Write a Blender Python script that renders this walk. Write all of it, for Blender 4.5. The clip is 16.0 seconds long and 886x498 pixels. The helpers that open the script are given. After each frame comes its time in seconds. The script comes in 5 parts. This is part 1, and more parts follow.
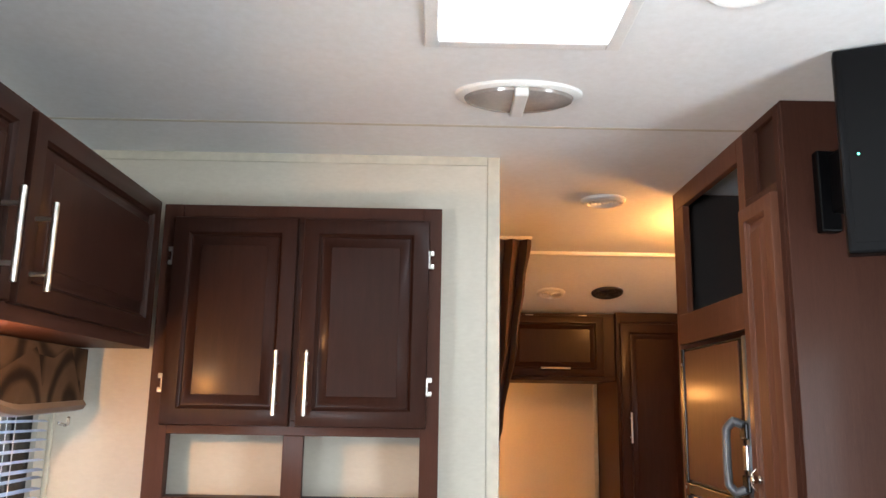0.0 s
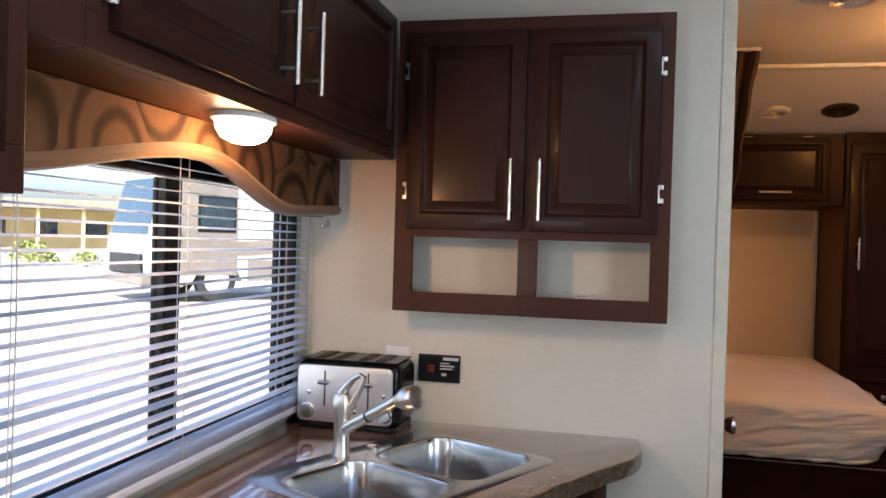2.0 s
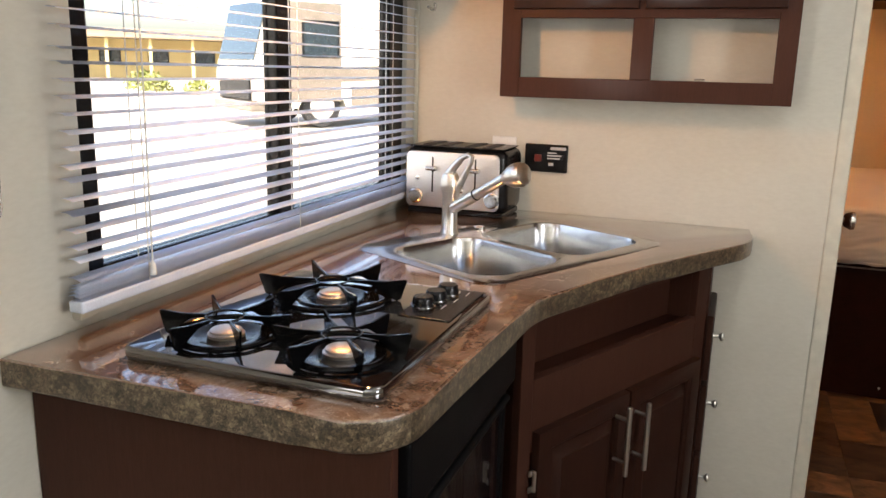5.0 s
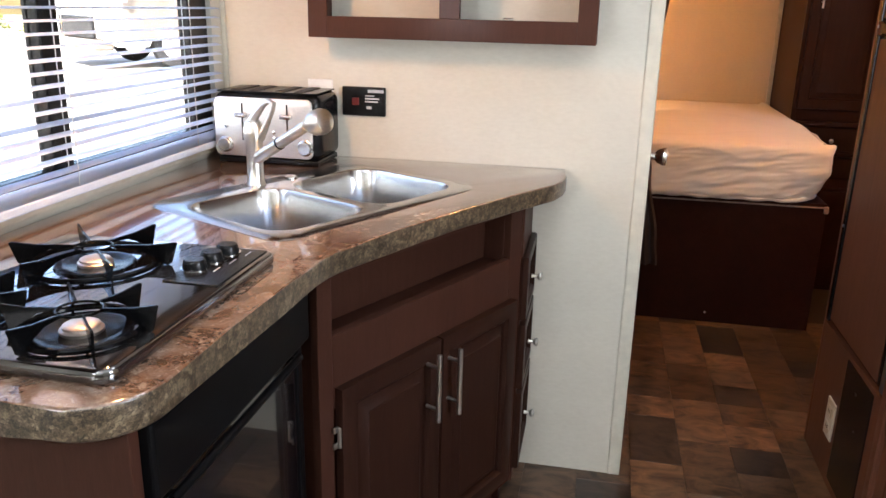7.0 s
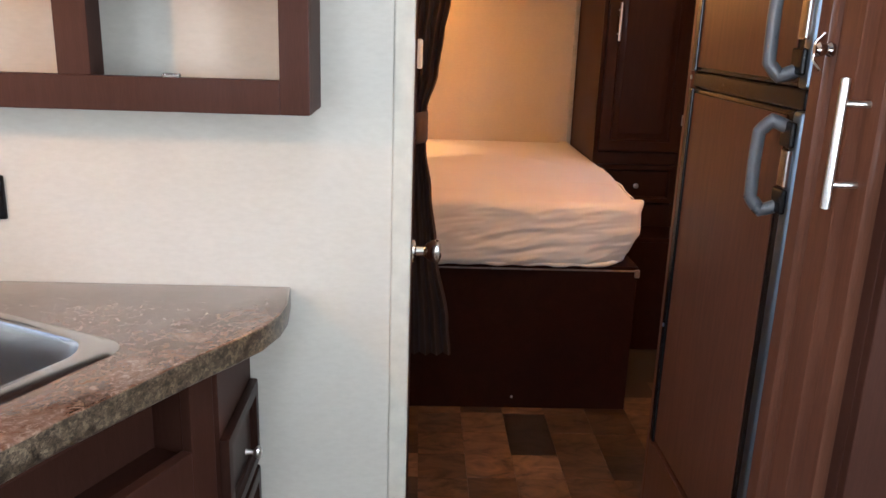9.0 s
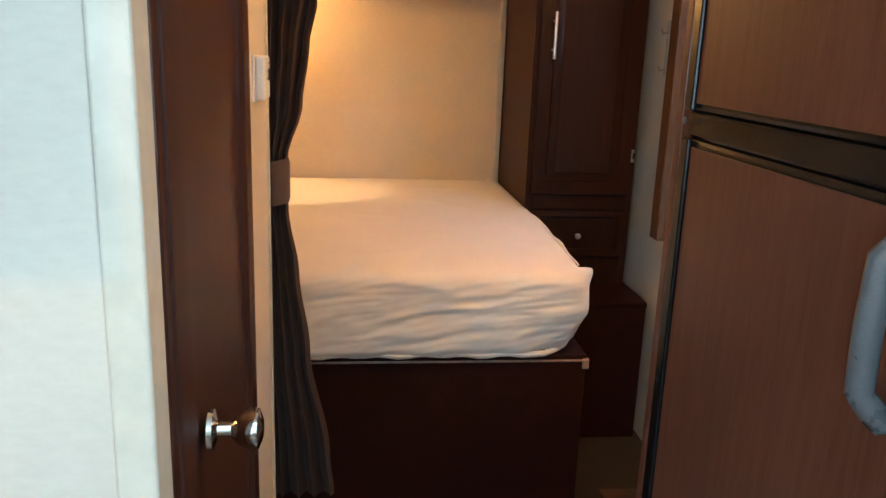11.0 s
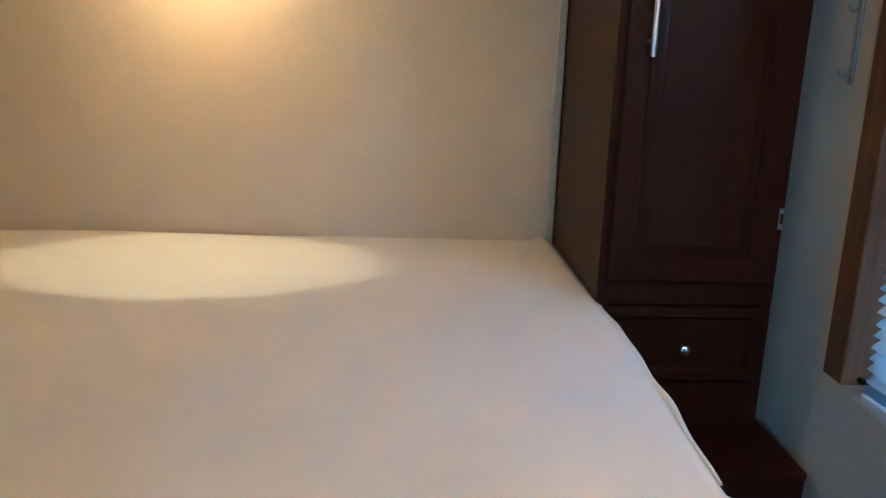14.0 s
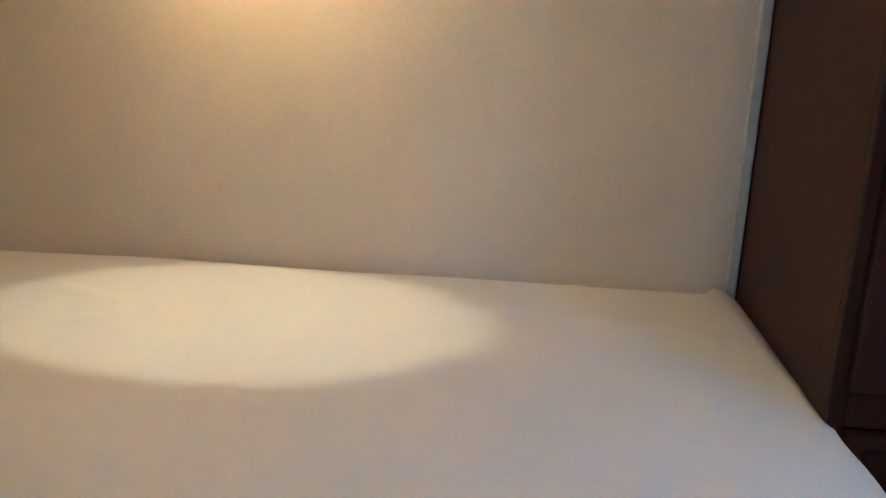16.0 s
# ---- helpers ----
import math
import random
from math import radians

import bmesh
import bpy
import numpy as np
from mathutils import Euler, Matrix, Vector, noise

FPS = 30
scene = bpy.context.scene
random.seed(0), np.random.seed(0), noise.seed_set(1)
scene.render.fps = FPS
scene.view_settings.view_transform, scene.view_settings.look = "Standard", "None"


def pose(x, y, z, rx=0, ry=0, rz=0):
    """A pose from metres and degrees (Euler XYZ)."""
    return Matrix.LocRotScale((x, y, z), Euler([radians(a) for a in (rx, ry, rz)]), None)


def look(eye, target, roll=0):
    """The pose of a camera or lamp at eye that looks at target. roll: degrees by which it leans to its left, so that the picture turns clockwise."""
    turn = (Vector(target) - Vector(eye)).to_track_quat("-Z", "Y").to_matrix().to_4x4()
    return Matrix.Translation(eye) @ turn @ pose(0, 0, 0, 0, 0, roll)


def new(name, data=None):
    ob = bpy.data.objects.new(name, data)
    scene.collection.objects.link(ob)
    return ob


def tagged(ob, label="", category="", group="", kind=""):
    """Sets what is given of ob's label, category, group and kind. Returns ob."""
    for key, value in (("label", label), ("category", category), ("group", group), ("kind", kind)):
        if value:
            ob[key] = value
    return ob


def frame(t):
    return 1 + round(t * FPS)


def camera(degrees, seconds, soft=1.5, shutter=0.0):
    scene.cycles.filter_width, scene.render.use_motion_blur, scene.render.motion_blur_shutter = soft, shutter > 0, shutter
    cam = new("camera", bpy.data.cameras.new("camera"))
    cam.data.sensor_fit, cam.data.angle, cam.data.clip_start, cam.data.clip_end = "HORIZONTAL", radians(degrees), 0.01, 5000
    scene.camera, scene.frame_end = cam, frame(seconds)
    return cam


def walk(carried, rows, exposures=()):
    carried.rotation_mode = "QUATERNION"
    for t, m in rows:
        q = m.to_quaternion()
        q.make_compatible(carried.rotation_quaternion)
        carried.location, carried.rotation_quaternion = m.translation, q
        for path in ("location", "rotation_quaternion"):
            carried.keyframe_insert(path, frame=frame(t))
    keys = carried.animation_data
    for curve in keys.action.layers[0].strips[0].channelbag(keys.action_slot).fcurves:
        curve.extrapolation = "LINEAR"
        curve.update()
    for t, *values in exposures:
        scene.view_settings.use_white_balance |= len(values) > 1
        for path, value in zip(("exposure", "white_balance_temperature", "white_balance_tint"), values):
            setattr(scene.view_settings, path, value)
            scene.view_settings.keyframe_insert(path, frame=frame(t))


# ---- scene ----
cam = camera(58.4, 16.0)
PATH = [
    (0, (0.116, 0.213, 1.501), (0.125, 2.175, 1.89), 1.0),
    (0.5, (0.089, 0.185, 1.467), (-0.079, 2.154, 1.769), 1.2),
    (1, (0.054, 0.171, 1.441), (-0.231, 2.142, 1.631), 1.3),
    (1.5, (0.037, 0.161, 1.427), (-0.347, 2.123, 1.505), 1.5),
    (2, (0.018, 0.153, 1.417), (-0.433, 2.101, 1.394), 1.7),
    (2.5, (-0.009, 0.152, 1.383), (-0.517, 2.084, 1.284), 1.8),
    (3, (-0.024, 0.151, 1.355), (-0.592, 2.06, 1.177), 1.9),
    (3.5, (-0.03, 0.141, 1.342), (-0.655, 2.024, 1.083), 2.0),
    (4, (-0.025, 0.136, 1.317), (-0.694, 1.993, 0.994), 1.9),
    (4.2, (-0.021, 0.135, 1.307), (-0.7, 1.984, 0.959), 1.9),
    (6.3, (0.109, 0.184, 1.292), (-0.465, 2.013, 0.719), 1.0),
    (6.5, (0.125, 0.195, 1.296), (-0.4, 2.035, 0.713), 1.2),
    (7, (0.145, 0.241, 1.31), (-0.218, 2.117, 0.72), 1.3),
    (7.5, (0.188, 0.365, 1.32), (-0.035, 2.263, 0.73), 1.3),
    (8, (0.247, 0.531, 1.345), (0.151, 2.443, 0.766), 1.6),
    (8.5, (0.28, 0.714, 1.341), (0.268, 2.634, 0.78), 1.8),
    (9, (0.289, 0.961, 1.363), (0.359, 2.886, 0.824), 1.9),
    (9.5, (0.328, 1.179, 1.356), (0.474, 3.107, 0.845), 2.1),
    (9.7, (0.366, 1.263, 1.353), (0.531, 3.193, 0.854), 2.2),
    (11.8, (0.48, 1.979, 1.358), (0.731, 3.902, 0.868), 1.7),
    (12, (0.5, 2.067, 1.352), (0.757, 3.992, 0.873), 1.6),
    (12.5, (0.545, 2.274, 1.341), (0.826, 4.195, 0.865), 1.8),
    (13, (0.566, 2.483, 1.312), (0.825, 4.407, 0.832), 2.1),
    (13.5, (0.6, 2.648, 1.312), (0.769, 4.582, 0.831), 2.1),
    (14, (0.644, 2.813, 1.336), (0.745, 4.749, 0.842), 1.9),
    (14.5, (0.687, 2.986, 1.343), (0.725, 4.922, 0.843), 1.9),
    (15, (0.695, 3.12, 1.323), (0.683, 5.056, 0.824), 1.8),
    (15.5, (0.661, 3.25, 1.316), (0.601, 5.184, 0.809), 1.7),
    (16, (0.656, 3.41, 1.314), (0.432, 5.323, 0.777), 1.6),
]
EXPOSURES = [(0, 2.85, 6000, 10), (0.5, 2.8, 5600, 10), (1, 2.5, 5600, 9), (2, 1.92, 5700, 11), (3, 1.7, 6600, 13), (4.2, 1.85, 6900, 13), (6.5, 2.85, 6300, 13), (7.5, 2.8, 5900, 13), (9.5, 2.8, 5500, 12), (11.8, 3.05, 4500, -15), (12.5, 2.8, 4000, -17), (13.5, 2.68, 3500, -17), (16, 2.62, 3250, -17)]
walk(cam, [(t, look(e, g, r)) for t, e, g, r in PATH], EXPOSURES)

# ---- daylight, lamps and exposure ----
world = bpy.data.worlds.new("sky")
scene.world = world
world.use_nodes = True
wn = world.node_tree
sky = wn.nodes.new("ShaderNodeTexSky")
sky.sky_type, sky.sun_disc = "NISHITA", False
sky.sun_elevation, sky.sun_rotation = radians(48), radians(178.5)
sky.dust_density = 4.0
wn.links.new(sky.outputs[0], wn.nodes["Background"].inputs[0])
wn.nodes["Background"].inputs[1].default_value = 0.15
sun = new("sun", bpy.data.lights.new("sun", "SUN"))
sun.data.energy, sun.data.angle, sun.data.color = 5.0, radians(0.5), (1.0, 0.95, 0.88)
sun.matrix_world = look((0.2, -8.0, 9.2), (0, 0, 0))


def area_lamp(name, eye, target, sx, sy, watts, colour):
    ob = new(name, bpy.data.lights.new(name, "AREA"))
    ob.data.shape, ob.data.size, ob.data.size_y = "RECTANGLE", sx, sy
    ob.data.energy, ob.data.color = watts, colour
    ob.matrix_world = look(eye, target)
    return ob


DAY = (0.93, 0.97, 1.0)
WARM = (1.0, 0.41, 0.095)
# Added fill daylight from an assumed, unseen west window, tilted up at the ceiling.
area_lamp("daylight_fill_west", (-0.93, -0.95, 1.35), (-0.13, -0.85, 2.75), 1.15, 0.72, 17.0, DAY)
# Added fill lamp in an unseen east opening; it brightens the kitchen fronts.
area_lamp("daylight_fill_east", (1.53, 0.45, 1.35), (0.53, 0.60, 1.95), 0.60, 0.90, 5.2, DAY)
area_lamp("daylight_roof_vent", (0.27, 1.455, 2.225), (0.27, 1.455, 0.0), 0.30, 0.30, 0.75, DAY)


def spot_lamp(name, eye, target, watts, degrees, blend, colour, radius):
    ob = new(name, bpy.data.lights.new(name, "SPOT"))
    ob.data.energy, ob.data.spot_size, ob.data.spot_blend = watts, radians(degrees), blend
    ob.data.color, ob.data.shadow_soft_size = colour, radius
    ob.matrix_world = look(eye, target)
    return ob


bed_spot = spot_lamp("bed_reading_bulb", (0.13, 4.69, 1.615), (0.13, 4.69, 0.8), 2.5, 65, 0.26, (1.0, 0.49, 0.17), 0.012)
bed_spot.matrix_world = Matrix.Translation((0.13, 4.69, 1.615)) @ Matrix.Diagonal((1.0, 0.58, 1.0, 1))
glow = new("bed_reading_glow", bpy.data.lights.new("bed_reading_glow", "POINT"))
glow.location, glow.data.energy, glow.data.color, glow.data.shadow_soft_size = (0.13, 4.76, 1.595), 1.35, WARM, 0.03
hall = new("bedroom_ceiling_glow", bpy.data.lights.new("bedroom_ceiling_glow", "POINT"))
hall.location, hall.data.energy, hall.data.color, hall.data.shadow_soft_size = (1.20, 2.98, 2.08), 4.7, WARM, 0.05
oval = new("cabinet_lamp_bulb", bpy.data.lights.new("cabinet_lamp_bulb", "POINT"))
oval.location, oval.data.energy, oval.data.color, oval.data.shadow_soft_size = (-0.657, 1.458, 1.558), 2.2, (1.0, 0.39, 0.085), 0.02

# ---- materials ----


class Nodes:
    """A small wrapper that builds one principled material."""

    def __init__(self, name, rough=0.5, metal=0.0, coat=0.0):
        self.m = bpy.data.materials.new(name)
        self.m.use_nodes = True
        self.t = self.m.node_tree
        self.b = self.t.nodes["Principled BSDF"]
        self.b.inputs["Roughness"].default_value = rough
        self.b.inputs["Metallic"].default_value = metal
        self.b.inputs["Coat Weight"].default_value = coat
        self.b.inputs["Coat Roughness"].default_value = 0.14
        tc = self.t.nodes.new("ShaderNodeTexCoord")
        self.space = tc.outputs["Object"]

    def node(self, kind, **values):
        n = self.t.nodes.new(kind)
        for key, value in values.items():
            n.inputs[key].default_value = value
        return n

    def link(self, a, b):
        self.t.links.new(a, b)

    def mapped(self, scale):
        n = self.t.nodes.new("ShaderNodeMapping")
        n.inputs["Scale"].default_value = scale
        self.link(self.space, n.inputs["Vector"])
        return n.outputs[0]

    def noise(self, scale, detail=4.0, rough=0.55, stretch=(1, 1, 1), distortion=0.0):
        n = self.node("ShaderNodeTexNoise", Scale=scale, Detail=detail, Roughness=rough, Distortion=distortion)
        self.link(self.mapped(stretch), n.inputs["Vector"])
        return n.outputs["Fac"]

    def ramp(self, fac, stops):
        n = self.t.nodes.new("ShaderNodeValToRGB")
        while len(n.color_ramp.elements) < len(stops):
            n.color_ramp.elements.new(0.5)
        for e, (at, c) in zip(n.color_ramp.elements, stops):
            e.position, e.color = at, (*c, 1)
        self.link(fac, n.inputs[0])
        return n.outputs[0]

    def mix(self, fac, a, b, mode="MIX"):
        n = self.t.nodes.new("ShaderNodeMix")
        n.data_type, n.blend_type = "RGBA", mode
        for value, slot in ((fac, n.inputs[0]), (a, n.inputs[6]), (b, n.inputs[7])):
            if isinstance(value, bpy.types.NodeSocket):
                self.link(value, slot)
            elif isinstance(value, (int, float)):
                slot.default_value = value
            else:
                slot.default_value = (*value, 1)
        return n.outputs[2]

    def colour(self, socket):
        self.link(socket, self.b.inputs["Base Color"])

    def rough(self, fac, lo, hi):
        n = self.node("ShaderNodeMapRange", **{"To Min": lo, "To Max": hi})
        self.link(fac, n.inputs["Value"])
        self.link(n.outputs[0], self.b.inputs["Roughness"])

    def bump(self, fac, strength, distance=0.001):
        n = self.node("ShaderNodeBump", Strength=strength, Distance=distance)
        self.link(fac, n.inputs["Height"])
        self.link(n.outputs[0], self.b.inputs["Normal"])


def mottled(name, dark, light, scale, rough, metal=0.0, coat=0.0, bump=0.15, distance=0.0008):
    k = Nodes(name, rough, metal, coat)
    a, b = k.noise(scale, 5), k.noise(scale * 14, 3)
    big = k.ramp(a, ((0.3, dark), (0.7, light)))
    grain = k.ramp(b, ((0.3, (0.86, 0.86, 0.86)), (0.7, (1.0, 1.0, 1.0))))
    k.colour(k.mix(1.0, big, grain, "MULTIPLY"))
    k.rough(a, rough * 0.85, min(1.0, rough * 1.2))
    k.bump(b, bump, distance)
    return k.m


def wood(name, dark, light, stretch, rough=0.32, coat=0.25):
    k = Nodes(name, rough, 0.0, coat)
    grain = k.noise(9.0, 6, 0.6, stretch, 0.6)
    fine = k.noise(70.0, 3, 0.6, stretch)
    cloud = k.noise(2.2, 3, 0.5)
    base = k.ramp(grain, ((0.28, dark), (0.72, light)))
    base = k.mix(1.0, base, k.ramp(fine, ((0.25, (0.84, 0.82, 0.82)), (0.75, (1.08, 1.08, 1.08)))), "MULTIPLY")
    base = k.mix(1.0, base, k.ramp(cloud, ((0.3, (0.82, 0.80, 0.80)), (0.7, (1.1, 1.1, 1.1)))), "MULTIPLY")
    k.colour(base)
    k.b.inputs["Specular IOR Level"].default_value = 0.09
    k.rough(cloud, rough * 0.8, rough * 1.3)
    k.bump(fine, 0.12, 0.0004)
    return k.m


UPRIGHT, ALONG = (9, 9, 0.7), (0.7, 9, 9)
CHERRY = wood("dark_cherry_wood", (0.0225, 0.0092, 0.0060), (0.0315, 0.0128, 0.0085), UPRIGHT, 0.34, 0.04)
CHERRY_FRAME = wood("cherry_face_frame", (0.045, 0.0180, 0.0115), (0.056, 0.0228, 0.0148), UPRIGHT, 0.46, 0.05)
CHERRY_RAIL = wood("cherry_rail", (0.045, 0.0180, 0.0115), (0.056, 0.0228, 0.0148), (2, 0.7, 9), 0.46, 0.05)
WALNUT = wood("brown_walnut_laminate", (0.100, 0.041, 0.023), (0.142, 0.060, 0.035), UPRIGHT, 0.36, 0.12)
ESPRESSO = wood("espresso_panel", (0.020, 0.0062, 0.0038), (0.028, 0.0088, 0.0056), (2, 9, 2), 0.45, 0.0)
TRIM_BROWN = wood("brown_valance_wood", (0.070, 0.036, 0.018), (0.120, 0.066, 0.034), UPRIGHT, 0.5, 0.0)
SEAL = mottled("scuffed_edge_trim", (0.22, 0.14, 0.10), (0.40, 0.30, 0.24), 40, 0.35)


def wall_paper(name, dark, light):
    k = Nodes(name, 0.62)
    a, weave, cloud = k.noise(3.0, 4), k.noise(420.0, 2), k.noise(55.0, 4, 0.6, (1, 1, 2.5))
    base = k.ramp(a, ((0.3, dark), (0.7, light)))
    base = k.mix(1.0, base, k.ramp(cloud, ((0.3, (0.93, 0.925, 0.915)), (0.7, (1.0, 1.0, 1.0)))), "MULTIPLY")
    k.colour(base)
    k.rough(cloud, 0.5, 0.72)
    k.bump(k.mix(0.5, weave, cloud), 0.22, 0.0006)
    return k.m


CREAM = wall_paper("cream_vinyl_wall", (0.565, 0.535, 0.455), (0.615, 0.585, 0.50))
BEIGE = wall_paper("beige_bedroom_vinyl", (0.60, 0.535, 0.42), (0.66, 0.59, 0.475))
CEILING = wall_paper("white_ceiling_vinyl", (0.77, 0.79, 0.79), (0.82, 0.84, 0.84))
BATTEN = mottled("cream_batten", (0.58, 0.55, 0.45), (0.62, 0.59, 0.49), 2.5, 0.4)


def laminate(name, big, small, rough, lo=0.47, hi=0.57):
    k = Nodes(name, rough, 0.0, 0.75)
    k.b.inputs["Specular IOR Level"].default_value = 0.6
    k.b.inputs["Coat Roughness"].default_value = 0.06
    k.b.inputs["Coat IOR"].default_value = 1.75
    a, b = k.noise(9.0, 6, 0.7, distortion=1.2), k.noise(84.0, 5, 0.72, distortion=0.6)
    v = k.node("ShaderNodeTexVoronoi", Scale=150.0)
    k.link(k.space, v.inputs["Vector"])
    base = k.ramp(a, big)
    base = k.mix(k.ramp(b, ((lo, (0, 0, 0)), (hi, (1, 1, 1)))), base, k.ramp(b, small))
    base = k.mix(k.ramp(v.outputs["Distance"], ((0.0, (0.35, 0.35, 0.35)), (0.35, (0, 0, 0)))), base, (0.045, 0.033, 0.026))
    k.colour(base)
    k.rough(b, rough * 0.8, rough * 1.3)
    k.bump(b, 0.05, 0.0004)
    return k.m


COUNTER = laminate("granite_look_laminate", ((0.34, (0.048, 0.022, 0.012)), (0.46, (0.125, 0.062, 0.034)), (0.54, (0.190, 0.118, 0.080)), (0.66, (0.265, 0.195, 0.150))), ((0.46, (0.075, 0.038, 0.022)), (0.62, (0.290, 0.215, 0.165))), 0.07, 0.41, 0.68)


def speckle(name):
    """Granular stone print: small cells of dark, tan and pale flakes."""
    k = Nodes(name, 0.30, 0.0, 0.25)
    tones = ((0.0, (0.020, 0.014, 0.010)), (0.34, (0.050, 0.036, 0.025)), (0.55, (0.120, 0.090, 0.058)), (0.80, (0.200, 0.160, 0.105)), (1.0, (0.320, 0.270, 0.190)))
    warp = k.noise(40.0, 4, 0.6)
    mixed = []
    for scale in (210.0, 520.0):
        v = k.node("ShaderNodeTexVoronoi", Scale=scale)
        off = k.t.nodes.new("ShaderNodeVectorMath")
        off.operation = "MULTIPLY_ADD"
        k.link(warp, off.inputs[0])
        off.inputs[1].default_value = (0.012, 0.012, 0.012)
        k.link(k.space, off.inputs[2])
        k.link(off.outputs[0], v.inputs["Vector"])
        bw = k.t.nodes.new("ShaderNodeRGBToBW")
        k.link(v.outputs["Color"], bw.inputs[0])
        mixed.append(k.ramp(bw.outputs[0], tones))
    patch = k.noise(55.0, 4, 0.65)
    base = k.mix(0.48, mixed[0], mixed[1])
    k.colour(k.mix(1.0, base, k.ramp(patch, ((0.40, (0.38, 0.35, 0.33)), (0.58, (1.15, 1.12, 1.06)))), "MULTIPLY"))
    return k.m


COUNTER_EDGE = speckle("granite_look_edge")


def brushed(name, tone, rough, stretch):
    k = Nodes(name, rough, 1.0)
    a, b = k.noise(60.0, 3, 0.6, stretch), k.noise(6.0, 3)
    k.colour(k.ramp(a, ((0.3, tuple(c * 0.86 for c in tone)), (0.7, tone))))
    k.rough(b, rough * 0.8, rough * 1.35)
    k.bump(a, 0.015, 0.0002)
    return k.m


STEEL = brushed("brushed_stainless_steel", (0.60, 0.60, 0.60), 0.19, (1, 1, 0.03))
TOASTER_STEEL = brushed("satin_toaster_steel", (0.80, 0.80, 0.80), 0.42, (1, 1, 12))
NICKEL = brushed("brushed_nickel", (0.72, 0.70, 0.66), 0.28, (1, 1, 6))
CHROME = brushed("chrome", (0.80, 0.79, 0.77), 0.09, (1, 1, 1))
GREY_METAL = brushed("blue_grey_metal_trim", (0.22, 0.28, 0.36), 0.32, (8, 8, 1))
BURNER = brushed("pale_burner_cap", (0.60, 0.53, 0.47), 0.36, (1, 1, 1))
ENAMEL = mottled("black_enamel", (0.006, 0.006, 0.007), (0.010, 0.010, 0.011), 20, 0.06, coat=1.0, bump=0.02)
ENAMEL.node_tree.nodes["Principled BSDF"].inputs["Specular IOR Level"].default_value = 1.0
ENAMEL.node_tree.nodes["Principled BSDF"].inputs["Coat IOR"].default_value = 1.85
ENAMEL.node_tree.nodes["Principled BSDF"].inputs["Coat Roughness"].default_value = 0.05
IRON = mottled("black_cast_grate", (0.0020, 0.0020, 0.0023), (0.0026, 0.0026, 0.0029), 60, 0.12, bump=0.05)
IRON.node_tree.nodes["Principled BSDF"].inputs["Specular IOR Level"].default_value = 0.12
BLACK = mottled("black_plastic", (0.0056, 0.0058, 0.0066), (0.0064, 0.0066, 0.0074), 30, 0.25, bump=0.0)
BLACK.node_tree.nodes["Principled BSDF"].inputs["Specular IOR Level"].default_value = 0.25
BLACK_GLASS = mottled("black_oven_glass", (0.004, 0.004, 0.005), (0.005, 0.005, 0.006), 8, 0.03, coat=0.6, bump=0.0)
BLACK_GLASS.node_tree.nodes["Principled BSDF"].inputs["Specular IOR Level"].default_value = 0.5
TV_BLACK = mottled("matt_black_screen", (0.0022, 0.0022, 0.0025), (0.0030, 0.0030, 0.0034), 8, 0.42, bump=0.0)
TV_BLACK.node_tree.nodes["Principled BSDF"].inputs["Specular IOR Level"].default_value = 0.10
GREY_PLASTIC = mottled("grey_plastic", (0.085, 0.095, 0.105), (0.12, 0.132, 0.145), 30, 0.28)
HOOK_GREY = mottled("pale_grey_plastic", (0.30, 0.29, 0.27), (0.38, 0.37, 0.34), 30, 0.4)
WHITE_PLASTIC = mottled("white_plastic", (0.74, 0.74, 0.71), (0.80, 0.80, 0.77), 25, 0.38, bump=0.04)
IVORY = mottled("ivory_plastic", (0.62, 0.56, 0.44), (0.70, 0.64, 0.52), 25, 0.4, bump=0.04)
RED = mottled("red_plastic", (0.10, 0.010, 0.008), (0.16, 0.013, 0.011), 30, 0.3)
LABEL_GREY = mottled("pale_print", (0.45, 0.45, 0.45), (0.55, 0.55, 0.55), 50, 0.6)
YELLOW = mottled("yellow_tag", (0.60, 0.42, 0.03), (0.72, 0.52, 0.05), 50, 0.6)
def glowing_slat():
    """A thin white slat that lets some daylight through."""
    k = Nodes("thin_translucent_slat", 0.4)
    k.b.inputs["Base Color"].default_value = (0.60, 0.64, 0.70, 1)
    t = k.t.nodes.new("ShaderNodeBsdfTranslucent")
    t.inputs["Color"].default_value = (0.62, 0.70, 0.80, 1)
    mx = k.t.nodes.new("ShaderNodeMixShader")
    mx.inputs[0].default_value = 0.06
    k.link(k.b.outputs[0], mx.inputs[1])
    k.link(t.outputs[0], mx.inputs[2])
    k.link(mx.outputs[0], k.t.nodes["Material Output"].inputs["Surface"])
    return k.m


THIN_SLAT = glowing_slat()
SLAT = mottled("white_blind_slat", (0.62, 0.70, 0.84), (0.68, 0.76, 0.90), 30, 0.36, bump=0.03)
CORD = mottled("white_cord", (0.60, 0.60, 0.58), (0.70, 0.70, 0.68), 80, 0.7)


def fabric(name, dark, light, scale, stretch, rough=0.9):
    k = Nodes(name, rough)
    a, weave = k.noise(scale, 4, 0.5, stretch), k.noise(500.0, 2)
    k.colour(k.mix(1.0, k.ramp(a, ((0.3, dark), (0.7, light))), k.ramp(weave, ((0.3, (0.96, 0.96, 0.96)), (0.7, (1.01, 1.01, 1.01)))), "MULTIPLY"))
    k.b.inputs["Sheen Weight"].default_value = 0.15
    k.bump(weave, 0.07, 0.0004)
    return k.m


